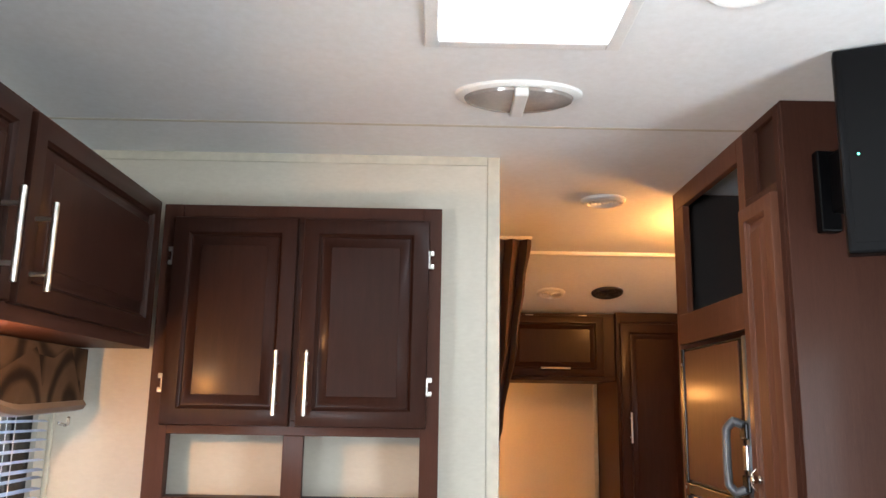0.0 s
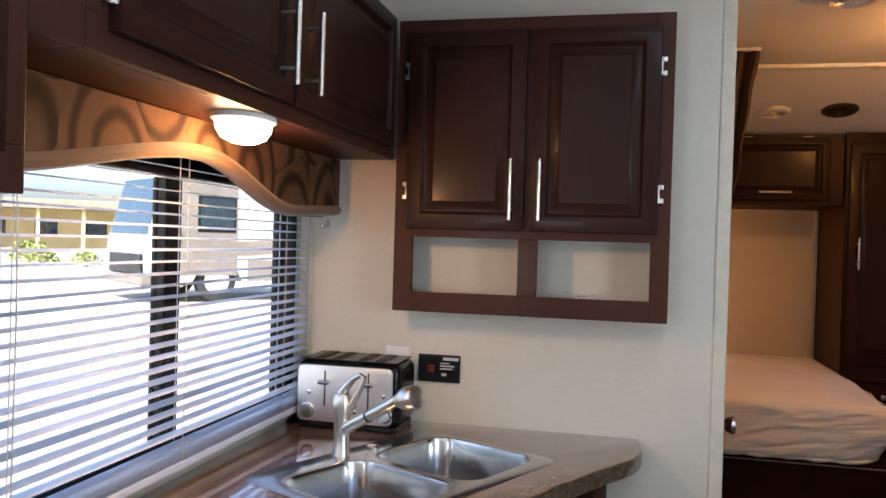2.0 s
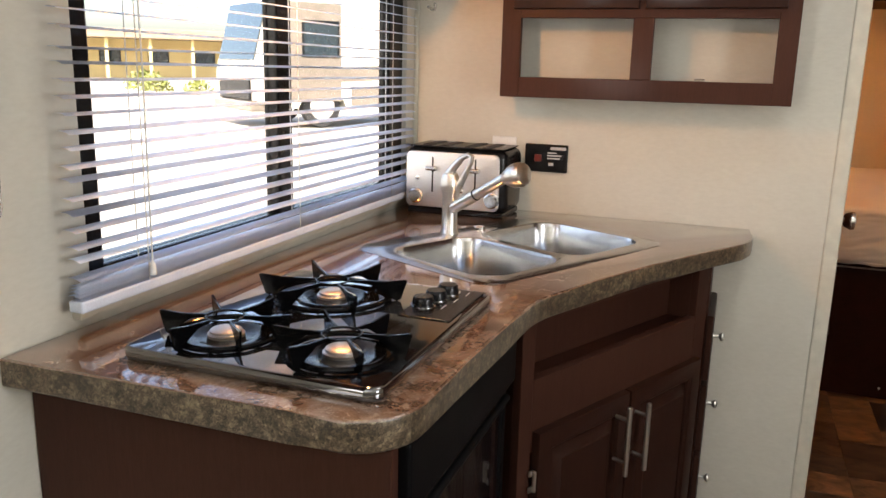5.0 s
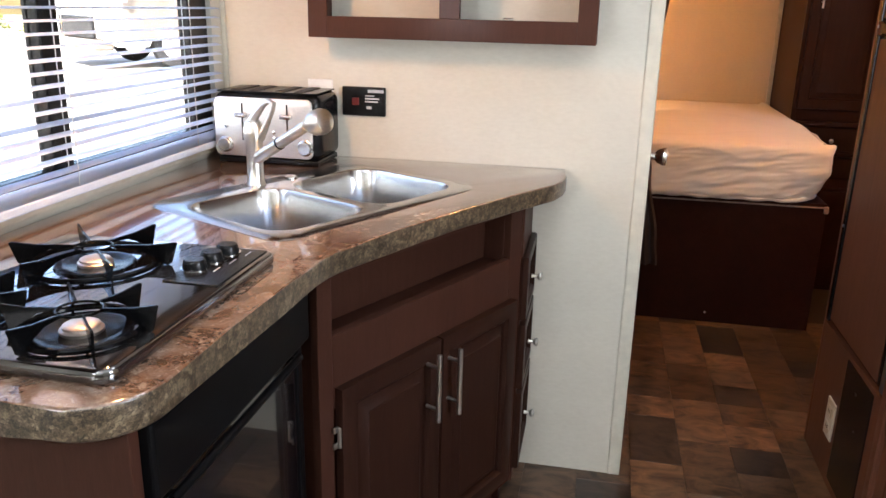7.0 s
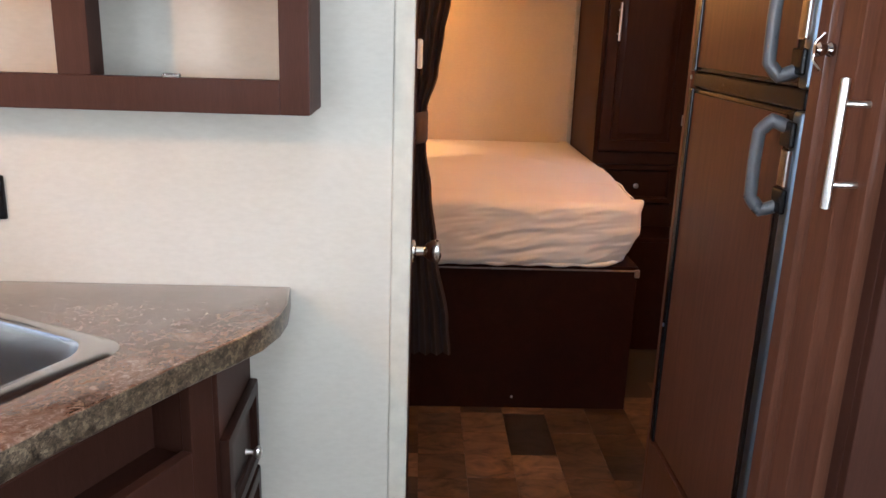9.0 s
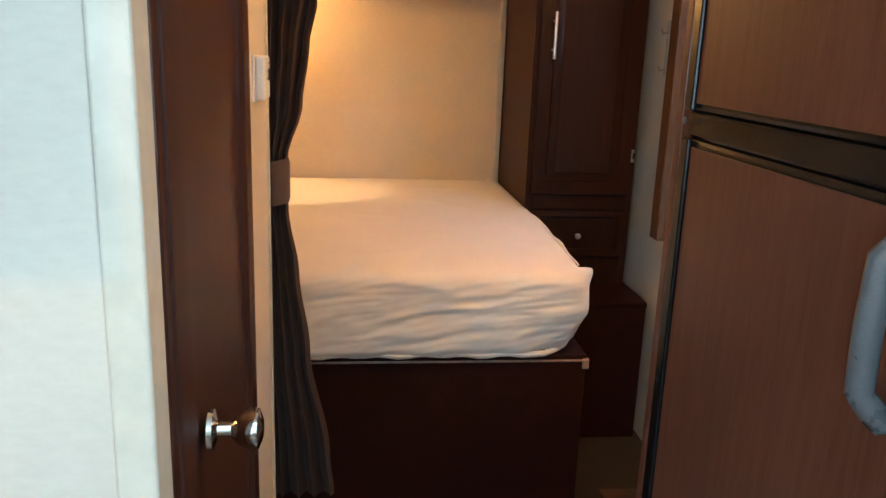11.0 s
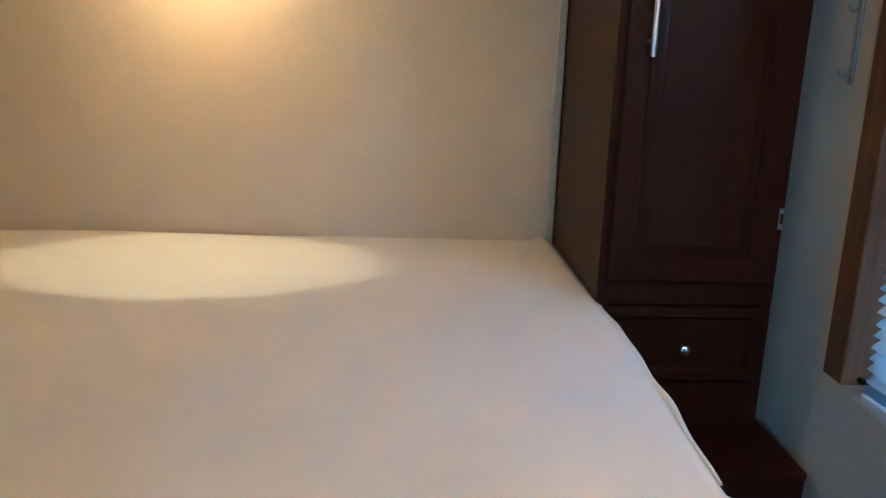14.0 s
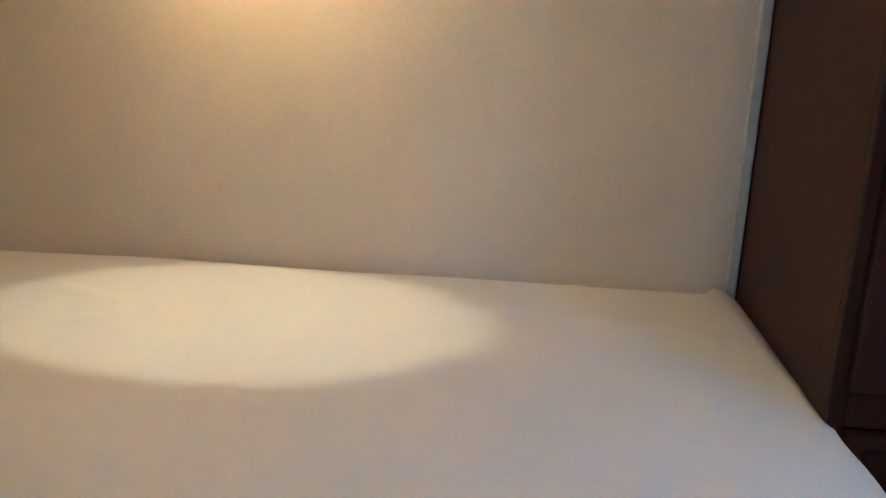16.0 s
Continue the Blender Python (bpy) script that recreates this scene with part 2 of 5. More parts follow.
CURTAIN = fabric("dark_brown_curtain_cloth", (0.070, 0.036, 0.027), (0.100, 0.055, 0.042), 4, (1, 1, 0.3))
SHEET = fabric("off_white_cotton_sheet", (0.74, 0.70, 0.645), (0.79, 0.755, 0.70), 3, (1, 1, 1))
BAND = fabric("brown_tie_band_cloth", (0.070, 0.042, 0.033), (0.100, 0.062, 0.050), 6, (1, 1, 1))


def swirl_fabric():
    """Tan cloth with a large print of dark spirals, each wound round a cell's centre."""
    k = Nodes("brown_swirl_print_fabric", 0.8)
    k.b.inputs["Specular IOR Level"].default_value = 0.08

    def calc(op, a, b=None):
        n = k.t.nodes.new("ShaderNodeMath")
        n.operation = op
        for value, slot in ((a, n.inputs[0]), (b, n.inputs[1])):
            if isinstance(value, bpy.types.NodeSocket):
                k.link(value, slot)
            elif value is not None:
                slot.default_value = value
        return n.outputs[0]

    stretched = k.mapped((0.0, 1.0, 0.72))
    v = k.node("ShaderNodeTexVoronoi", Scale=6.0, Randomness=0.7)
    k.link(stretched, v.inputs["Vector"])
    d = k.t.nodes.new("ShaderNodeVectorMath")
    d.operation = "SUBTRACT"
    k.link(stretched, d.inputs[0])
    k.link(v.outputs["Position"], d.inputs[1])
    xyz = k.t.nodes.new("ShaderNodeSeparateXYZ")
    k.link(d.outputs[0], xyz.inputs[0])
    angle = calc("ARCTAN2", xyz.outputs[2], xyz.outputs[1])
    turn = calc("ADD", calc("MULTIPLY", v.outputs["Distance"], 21.0), angle)
    turn = calc("ADD", turn, calc("MULTIPLY", k.noise(9.0, 2), 3.0))
    wave = calc("MULTIPLY_ADD", calc("SINE", turn), 0.5)
    weave, cloud = k.noise(420.0, 2), k.noise(6.0, 3)
    base = k.ramp(wave, ((0.0, (0.026, 0.015, 0.010)), (0.10, (0.034, 0.020, 0.013)), (0.34, (0.072, 0.042, 0.023)), (0.60, (0.098, 0.058, 0.032))))
    base = k.mix(1.0, base, k.ramp(cloud, ((0.3, (0.70, 0.70, 0.70)), (0.7, (1.1, 1.1, 1.1)))), "MULTIPLY")
    k.colour(base)
    k.bump(weave, 0.2, 0.0006)
    return k.m


SWIRL = swirl_fabric()
GOLD_EDGE = fabric("tan_fabric_edge", (0.085, 0.049, 0.026), (0.112, 0.066, 0.036), 8, (1, 1, 1), 0.6)


def glass(name):
    k = Nodes(name, 0.02)
    k.b.inputs["Transmission Weight"].default_value = 1.0
    k.b.inputs["IOR"].default_value = 1.03
    k.b.inputs["Base Color"].default_value = (0.93, 0.95, 0.95, 1)
    return k.m


GLASS = glass("clear_window_glass")


def clear_plastic():
    k = Nodes("clear_ribbed_plastic", 0.12)
    k.b.inputs["Transmission Weight"].default_value = 0.9
    k.b.inputs["IOR"].default_value = 1.25
    return k.m


CLEAR = clear_plastic()


def lit(name, colour, strength):
    k = Nodes(name, 0.4)
    k.b.inputs["Base Color"].default_value = (*colour, 1)
    k.b.inputs["Emission Color"].default_value = (*colour, 1)
    k.b.inputs["Emission Strength"].default_value = strength
    return k.m


LAMP_LENS = lit("lit_frosted_lens", (1.0, 0.72, 0.42), 10.0)
PUCK_LENS = lit("lit_puck_lens", (1.0, 0.55, 0.20), 2.2)
PILOT = lit("green_indicator", (0.1, 0.9, 0.5), 1.5)
SMOKED = mottled("smoked_fixture_lens", (0.24, 0.21, 0.19), (0.34, 0.30, 0.27), 18, 0.12, coat=0.4, bump=0.02)
VENT_DARK = mottled("dark_brown_vent", (0.016, 0.012, 0.010), (0.026, 0.020, 0.016), 30, 0.5)


def vinyl_tile():
    """Wood-look vinyl: each piece takes its own brown by Object Info's Random."""
    k = Nodes("wood_look_vinyl_tile", 0.34, 0.0, 0.1)
    info = k.t.nodes.new("ShaderNodeObjectInfo")
    shift = k.node("ShaderNodeMapping")
    shift.inputs["Scale"].default_value = (5.0, 9.0, 1.0)
    comb = k.t.nodes.new("ShaderNodeVectorMath")
    comb.operation = "SCALE"
    comb.inputs[0].default_value = (13.7, 5.3, 0.0)
    k.link(info.outputs["Random"], comb.inputs["Scale"])
    k.link(k.space, shift.inputs["Vector"])
    k.link(comb.outputs[0], shift.inputs["Location"])
    n = k.node("ShaderNodeTexNoise", Scale=1.9, Detail=8.0, Roughness=0.66, Distortion=1.1)
    k.link(shift.outputs[0], n.inputs["Vector"])
    tone = k.ramp(info.outputs["Random"], ((0.0, (0.042, 0.026, 0.019)), (0.22, (0.135, 0.075, 0.041)), (0.40, (0.040, 0.027, 0.021)), (0.58, (0.195, 0.112, 0.062)), (0.76, (0.095, 0.056, 0.034)), (0.88, (0.032, 0.023, 0.019)), (1.0, (0.22, 0.13, 0.072))))
    k.colour(k.mix(1.0, tone, k.ramp(n.outputs["Fac"], ((0.34, (0.18, 0.16, 0.15)), (0.44, (0.62, 0.60, 0.58)), (0.54, (1.0, 0.97, 0.94)), (0.68, (1.5, 1.42, 1.34)))), "MULTIPLY"))
    k.rough(n.outputs["Fac"], 0.26, 0.46)
    k.bump(n.outputs["Fac"], 0.10, 0.0008)
    return k.m


VINYL = vinyl_tile()
SUBFLOOR = mottled("dark_vinyl_joint", (0.035, 0.024, 0.018), (0.055, 0.038, 0.028), 14, 0.5)
ASPHALT = mottled("pale_lot_paving", (0.26, 0.235, 0.195), (0.33, 0.30, 0.25), 0.6, 0.9, bump=0.4, distance=0.004)
GELCOAT = mottled("cream_gelcoat", (0.58, 0.54, 0.46), (0.66, 0.62, 0.54), 1.2, 0.25, coat=0.4, bump=0.02)
GELCOAT_BROWN = mottled("dark_brown_gelcoat", (0.13, 0.108, 0.085), (0.18, 0.15, 0.12), 1.2, 0.25, coat=0.4, bump=0.02)
COACH_GLASS = mottled("tinted_coach_glass", (0.012, 0.020, 0.026), (0.018, 0.030, 0.038), 2, 0.05, coat=0.6, bump=0.0)
RUBBER = mottled("tyre_rubber", (0.012, 0.012, 0.012), (0.024, 0.023, 0.022), 12, 0.8)
STUCCO = mottled("tan_stucco", (0.46, 0.36, 0.16), (0.56, 0.44, 0.21), 1.0, 0.9)
ROOFING = mottled("tan_roofing", (0.20, 0.15, 0.10), (0.28, 0.21, 0.14), 1.5, 0.9)
LEAF = mottled("shrub_leaf", (0.10, 0.115, 0.02), (0.19, 0.20, 0.035), 4, 0.6)
# Near-black brown for the cubby's painted shade and the toaster's dark slots.
CAVITY_SHADE = mottled("dark_cavity_shade", (0.012, 0.008, 0.007), (0.022, 0.014, 0.011), 10, 0.6)

# ---- building helpers ----
I4 = Matrix.Identity(4)


def mesh_from(name, bm, material, smooth=False):
    me = bpy.data.meshes.new(name)
    bmesh.ops.recalc_face_normals(bm, faces=bm.faces)
    bm.to_mesh(me)
    bm.free()
    for m in material if isinstance(material, (list, tuple)) else (material,):
        me.materials.append(m)
    if smooth:
        for p in me.polygons:
            p.use_smooth = True
        me.set_sharp_from_angle(angle=radians(38))
    return me


def part(name, bm, material, parent, label="", smooth=False):
    ob = new(name, mesh_from(name, bm, material, smooth))
    ob.parent = parent
    return tagged(ob, label)


def thing(name, m, label, category, group=""):
    ob = new(name)
    ob.empty_display_size = 0.1
    ob.matrix_world = m
    return tagged(ob, label, category, group)


def solid(name, bm, material, label, category, group="", kind="", smooth=False):
    return tagged(new(name, mesh_from(name, bm, material, smooth)), label, category, group, kind)


def structure(name, bm, material, label="", smooth=False):
    return tagged(new(name, mesh_from(name, bm, material, smooth)), label, "", "", "structure")


def box(*pairs, bevel=0.0, seg=2):
    """One mesh of boxes, each a pair of corners, with rounded edges."""
    out = bmesh.new()
    for lo, hi in pairs:
        bm = bmesh.new()
        bmesh.ops.create_cube(bm, size=1.0)
        for v in bm.verts:
            v.co = [lo[i] + (v.co[i] + 0.5) * (hi[i] - lo[i]) for i in range(3)]
        if bevel:
            bmesh.ops.bevel(bm, geom=bm.edges[:], offset=min(bevel, 0.45 * min(abs(hi[i] - lo[i]) for i in range(3))), segments=seg, affect="EDGES", profile=0.5)
        merge(out, bm)
    return out


def merge(out, bm, m=None):
    if m is not None:
        bmesh.ops.transform(bm, matrix=m, verts=bm.verts)
    me = bpy.data.meshes.new("tmp")
    bm.to_mesh(me)
    bm.free()
    out.from_mesh(me)
    bpy.data.meshes.remove(me)
    return out


def rod(a, b, r, seg=14, r2=None, bevel=0.0):
    bm = bmesh.new()
    a, b = Vector(a), Vector(b)
    bmesh.ops.create_cone(bm, cap_ends=True, segments=seg, radius1=r, radius2=r if r2 is None else r2, depth=(b - a).length)
    if bevel:
        bmesh.ops.bevel(bm, geom=[e for e in bm.edges if len(e.link_faces) == 2 and any(len(f.verts) > 4 for f in e.link_faces)], offset=bevel, segments=2, affect="EDGES")
    bmesh.ops.transform(bm, matrix=Matrix.Translation((a + b) / 2) @ (b - a).to_track_quat("Z", "Y").to_matrix().to_4x4(), verts=bm.verts)
    return bm


def join(*bms):
    out = bmesh.new()
    for bm in bms:
        merge(out, bm)
    return out


def lathe(profile, seg=24, m=None):
    """A turned shape from (radius, height) pairs round z."""
    bm = bmesh.new()
    rings = []
    for r, z in profile:
        rings.append([bm.verts.new((r * math.cos(2 * math.pi * i / seg), r * math.sin(2 * math.pi * i / seg), z)) for i in range(seg)])
    for lo, hi in zip(rings, rings[1:]):
        for i in range(seg):
            bm.faces.new((lo[i], lo[(i + 1) % seg], hi[(i + 1) % seg], hi[i]))
    for ring in (rings[0], rings[-1]):
        if (ring[0].co.xy).length > 1e-4:
            bm.faces.new(ring)
    bmesh.ops.remove_doubles(bm, verts=bm.verts, dist=1e-5)
    if m is not None:
        bmesh.ops.transform(bm, matrix=m, verts=bm.verts)
    return bm


def prism(outline, z0, z1, bevel=0.0):
    """An upright slab from a plan outline."""
    bm = bmesh.new()
    low = [bm.verts.new((x, y, z0)) for x, y in outline]
    face = bm.faces.new(low)
    top = bmesh.ops.extrude_face_region(bm, geom=[face])["geom"]
    for v in top:
        if isinstance(v, bmesh.types.BMVert):
            v.co.z = z1
    if bevel:
        edges = [e for e in bm.edges if abs(e.verts[0].co.z - e.verts[1].co.z) < 1e-6]
        bmesh.ops.bevel(bm, geom=edges, offset=bevel, segments=3, affect="EDGES", profile=0.5)
    return bm


def arc(cx, cy, r, a0, a1, n=8):
    return [(cx + r * math.cos(radians(a0 + (a1 - a0) * i / n)), cy + r * math.sin(radians(a0 + (a1 - a0) * i / n))) for i in range(n + 1)]


def rounded(x0, y0, x1, y1, r, n=6):
    return arc(x1 - r, y0 + r, r, -90, 0, n) + arc(x1 - r, y1 - r, r, 0, 90, n) + arc(x0 + r, y1 - r, r, 90, 180, n) + arc(x0 + r, y0 + r, r, 180, 270, n)


def tube(points, r, seg=10, closed=False):
    """A round bar along a smooth line of points."""
    bm = bmesh.new()
    pts = [Vector(p) for p in points]
    rings, last = [], None
    for i, p in enumerate(pts):
        d = (pts[min(i + 1, len(pts) - 1)] - pts[max(i - 1, 0)]).normalized()
        side = d.orthogonal().normalized() if last is None else (last - d * last.dot(d)).normalized()
        last = side
        up = d.cross(side)
        rr = r[i] if isinstance(r, (list, tuple)) else r
        rings.append([bm.verts.new(p + rr * (math.cos(2 * math.pi * k / seg) * side + math.sin(2 * math.pi * k / seg) * up)) for k in range(seg)])
    for lo, hi in zip(rings, rings[1:]):
        for k in range(seg):
            bm.faces.new((lo[k], lo[(k + 1) % seg], hi[(k + 1) % seg], hi[k]))
    bm.faces.new(rings[0])
    bm.faces.new(rings[-1])
    return bm


def panel_door(w, h, rail=0.052, thick=0.019, raised=True):
    """A cabinet door in x (width) and z (height), front towards -y, with a moulded frame and a raised middle panel."""
    bm = bmesh.new()
    bmesh.ops.create_cube(bm, size=1.0)
    for v in bm.verts:
        v.co = ((v.co.x + 0.5) * w, (v.co.y - 0.5) * thick, (v.co.z + 0.5) * h)
    outer = [e for e in bm.edges if all(v.co.y < -thick + 1e-5 for v in e.verts)]
    bmesh.ops.bevel(bm, geom=outer, offset=0.006, segments=2, affect="EDGES", profile=0.6)
    front = max((f for f in bm.faces if f.normal.y < -0.9), key=lambda f: f.calc_area())
    for inset, push in ((rail - 0.006, 0.0), (0.003, 0.004), (0.006, 0.0025), (0.003, 0.0055), (0.004, 0.0)) + (((0.005, -0.001), (0.026, -0.0085), (0.0025, -0.0025)) if raised else ()):
        bmesh.ops.inset_individual(bm, faces=[front], thickness=inset, depth=0.0)
        for v in front.verts:
            v.co.y += push
    return bm


def bar_handle(length=0.156, reach=0.032, r=0.0055):
    """A bar pull along z that stands out towards -y; its middle lies at the origin."""
    bar = rod((0, -reach, -length / 2), (0, -reach, length / 2), r, 12, bevel=0.001)
    posts = [rod((0, 0, s * length * 0.31), (0, -reach, s * length * 0.31), 0.0042, 10) for s in (-1, 1)]
    return join(bar, *posts)


def hinge_plate():
    """A small wrap-round face hinge, its plates on x-z, towards -y."""
    barrel = rod((0, -0.006, -0.022), (0, -0.006, 0.022), 0.0045, 10, bevel=0.001)
    leaf = [box(((0.001, -0.004, s * 0.017 - 0.006), (0.013, 0.0, s * 0.017 + 0.006)), bevel=0.001) for s in (-1, 1)]
    return join(barrel, *leaf)


def knob_shape():
    """A small turned knob that stands out along +z."""
    return lathe(((0.006, 0.0), (0.0045, 0.003), (0.0042, 0.014), (0.0085, 0.018), (0.0115, 0.021), (0.0108, 0.025), (0.006, 0.028), (0.0, 0.0285)), 18)


def moved(bm, m):
    bmesh.ops.transform(bm, matrix=m, verts=bm.verts)
    return bm


def at(x, y, z, rx=0, ry=0, rz=0):
    return pose(x, y, z, rx, ry, rz)


def facing(x, y, z, side):
    """A frame whose -y front faces the named side of the place; x runs along the front."""
    return pose(x, y, z, 0, 0, {"south": 0, "east": 90, "north": 180, "west": -90}[side])


def add_door(parent, m, w, h, handle=None, hinge_side=None, wood_mat=CHERRY, raised=True, rail=0.052, name="door", sideways=False, inset=0.10):
    """A door panel with its bar handle and hinges, in the parent's frame."""
    d = part(name, moved(panel_door(w, h, rail, raised=raised), m), wood_mat, parent, "", True)
    if handle:
        hb = bar_handle()
        if sideways:
            moved(hb, pose(0, 0, 0, 0, 90, 0))
        part("handle", moved(hb, m @ at(handle[0], -0.019, handle[1])), NICKEL, d, "brushed nickel bar handle", True)
    if hinge_side is not None:
        for z in (inset, h - inset):
            hp = hinge_plate()
            if hinge_side < 0:
                moved(hp, Matrix.Diagonal((-1, 1, 1, 1)))
            part("hinge", moved(hp, m @ at(0 if hinge_side < 0 else w, -0.004, z)), NICKEL, d, "worn nickel face hinge", True)
    return d

# ---- the shell of the trailer ----
XL, XR, YN, YS, ZC = -0.892, 1.50, 5.0, -2.15, 2.186
PW, PX = 2.34, 0.275  # kitchen partition: its face and its free edge


def wall_with_holes(axis, a0, a1, lo, hi, z0, z1, holes):
    """A wall slab lo..hi thick along axis, from a0 to a1, with openings (b0, b1, c0, c1) cut through it."""
    out = bmesh.new()
    cuts = sorted({a0, a1, *(h[0] for h in holes), *(h[1] for h in holes)})
    for s, e in zip(cuts, cuts[1:]):
        mid = (s + e) / 2
        levels, z = [], z0
        for h in sorted(h for h in holes if h[0] < mid < h[1]):
            levels.append((z, h[2]))
            z = h[3]
        levels.append((z, z1))
        for b, t in levels:
            if t - b > 1e-4:
                pair = ((lo, s, b), (hi, e, t)) if axis == "x" else ((s, lo, b), (e, hi, t))
                merge(out, box(pair))
    bmesh.ops.remove_doubles(out, verts=out.verts, dist=1e-5)
    return out


W1 = (1.05, 2.275, 0.945, 1.70)   # kitchen window: along y, and up
W2 = (3.64, 4.10, 0.765, 1.80)   # bedroom window
structure("floor", box(((XL - 0.06, YS - 0.06, -0.10), (XR + 0.06, YN + 0.06, -0.004))), SUBFLOOR, "dark vinyl floor base")
# The southern hole is an unseen opening added for the west fill lamp.
structure("wall_west", wall_with_holes("x", YS - 0.06, 2.36, XL - 0.06, XL, 0, ZC, [(-1.53, -0.37, 0.98, 1.72), W1]), CREAM, "cream vinyl kitchen side wall")
structure("wall_west_bedroom", box(((XL - 0.06, 2.36, 0), (XL, YN + 0.06, ZC))), BEIGE, "beige vinyl bedroom side wall")
# The hole at y 0.15 is an unseen opening added for the east fill.
structure("wall_east", wall_with_holes("x", YS - 0.06, YN + 0.06, XR, XR + 0.06, 0, ZC, [(0.15, 0.75, 0.90, 1.80), W2]), CREAM, "cream vinyl side wall")
structure("wall_north", box(((XL, YN, 0), (XR, YN + 0.06, ZC))), BEIGE, "beige textured vinyl wall behind the bed")
structure("wall_south", box(((XL, YS - 0.06, 0), (XR, YS, ZC))), CREAM, "cream vinyl rear wall")
structure("wall_partition", box(((XL, PW, 0), (PX - 0.012, PW + 0.05, ZC))), CREAM, "cream textured kitchen partition wall")
structure("wall_bathroom_side", box(((0.235, PW + 0.05, 0), (0.275, 2.425, ZC)), ((0.235, 3.035, 0), (0.275, 3.335, ZC)), ((0.235, 2.425, 2.02), (0.275, 3.035, ZC))), BEIGE, "beige vinyl corridor wall")
structure("wall_bathroom_back", box(((XL, 3.295, 0), (0.235, 3.335, ZC))), BEIGE, "beige vinyl wall at the foot of the bed")


def roof():
    """The ceiling with its vent opening; beyond the bed's foot it slopes down to the nose."""
    bm = wall_with_holes("y", 0, 0, 0, 0, 0, 0, [])
    x0, x1, y0, y1 = 0.10, 0.44, 1.28, 1.63
    for a, b in (((XL, YS), (x0, 3.70)), ((x1, YS), (XR, 3.70)), ((x0, YS), (x1, y0)), ((x0, y1), (x1, 3.70))):
        merge(bm, box(((a[0], a[1], ZC), (b[0], b[1], ZC + 0.05))))
    slope = bmesh.new()
    zs = ZC - 0.285
    v = [slope.verts.new(p) for p in ((XL, 3.70, ZC), (XR, 3.70, ZC), (XR, 5.0, zs), (XL, 5.0, zs), (XL, 3.70, ZC + 0.05), (XR, 3.70, ZC + 0.05), (XR, 5.0, ZC + 0.05), (XL, 5.0, ZC + 0.05))]
    for f in ((0, 1, 2, 3), (4, 5, 6, 7), (0, 1, 5, 4), (1, 2, 6, 5), (2, 3, 7, 6), (3, 0, 4, 7)):
        slope.faces.new([v[i] for i in f])
    merge(bm, slope)
    return bm


structure("ceiling", roof(), CEILING, "white vinyl trailer ceiling")
structure("trim_ceiling_seam", box(((XL, 2.082, ZC - 0.0008), (XR, 2.094, ZC))), BATTEN, "flat seam batten on the ceiling")
structure("trim_ceiling_bead", box(((XL, 3.675, ZC - 0.016), (XR, 3.715, ZC + 0.002)), bevel=0.005), WHITE_PLASTIC, "raised bead where the ceiling bends")
structure("trim_partition_top", box(((XL, PW - 0.006, ZC - 0.026), (PX - 0.03, PW, ZC)), bevel=0.002), BATTEN, "thin cream batten under the ceiling")
structure("trim_partition_edge", box(((PX - 0.030, PW - 0.005, 0), (PX + 0.006, PW + 0.05, ZC)), bevel=0.004, seg=3), BATTEN, "cream corner batten on the partition's edge")
structure("trim_partition_corner", box(((XL, PW - 0.012, 0.9), (XL + 0.012, PW, ZC)), bevel=0.003), BATTEN, "cream corner bead")
structure("trim_bed_corner", box(((1.045, YN - 0.016, 0.55), (1.068, YN, 1.66)), bevel=0.004, seg=3), BATTEN, "cream batten beside the wardrobe")
structure("trim_bath_wall_end", box(((0.235, 3.335, 0), (0.281, 3.343, ZC)), bevel=0.002), BATTEN, "cream batten on the wall's end")
structure("trim_window_east", box(((1.485, 3.60, 0.722), (XR, 4.14, 0.738)), bevel=0.003), WHITE_PLASTIC, "white moulding under the bedroom blind")

# bathroom door in the corridor wall
bath = tagged(new("door_1"), "closed dark brown wooden bathroom door", "", "", "structure")
part("door_leaf", moved(panel_door(0.60, 2.0, 0.10, 0.02, False), facing(0.263, 2.43, 0.01, "east")), CHERRY_FRAME, bath, "", True)
part("door_handle", join(lathe(((0.026, 0), (0.025, 0.006), (0.011, 0.010), (0.010, 0.026), (0.019, 0.034), (0.0255, 0.048), (0.0245, 0.058), (0.012, 0.063), (0, 0.0635)), 24, at(0.281, 2.578, 0.905, 0, 90, 0))), CHROME, bath, "polished nickel door knob", True)
part("door_frame", box(((0.262, 2.405, 0), (0.279, 2.43, 2.03)), ((0.262, 3.03, 0), (0.279, 3.05, 2.03)), ((0.262, 2.405, 2.012), (0.279, 3.05, 2.035)), bevel=0.003), CHERRY_FRAME, bath)

# ---- kitchen window, blind and valance ----
win = tagged(new("window_1"), "black-framed sliding kitchen window", "", "", "structure")
y0, y1, z0, z1 = W1
FX0, FX1 = XL - 0.045, XL - 0.012
part("window_frame", box(((FX0, y0, z0), (FX1, y0 + 0.045, z1)), ((FX0, y1 - 0.095, z0), (FX1, y1, z1)), ((FX0, y0 + 0.045, z0), (FX1, y1 - 0.095, z0 + 0.035)), ((FX0, y0 + 0.045, 1.532), (FX1, y1 - 0.095, z1)), bevel=0.004), BLACK, win, "black aluminium frame")
part("mullion", box(((FX0 + 0.004, 1.602, z0 + 0.035), (FX1 + 0.006, 1.660, 1.530)), bevel=0.004), BLACK, win)
for a, b in ((y0 + 0.045, 1.602), (1.660, y1 - 0.095)):
    pane = part("pane", box(((XL - 0.031, a, z0 + 0.035), (XL - 0.027, b, 1.531))), GLASS, win)
    pane.visible_shadow = False
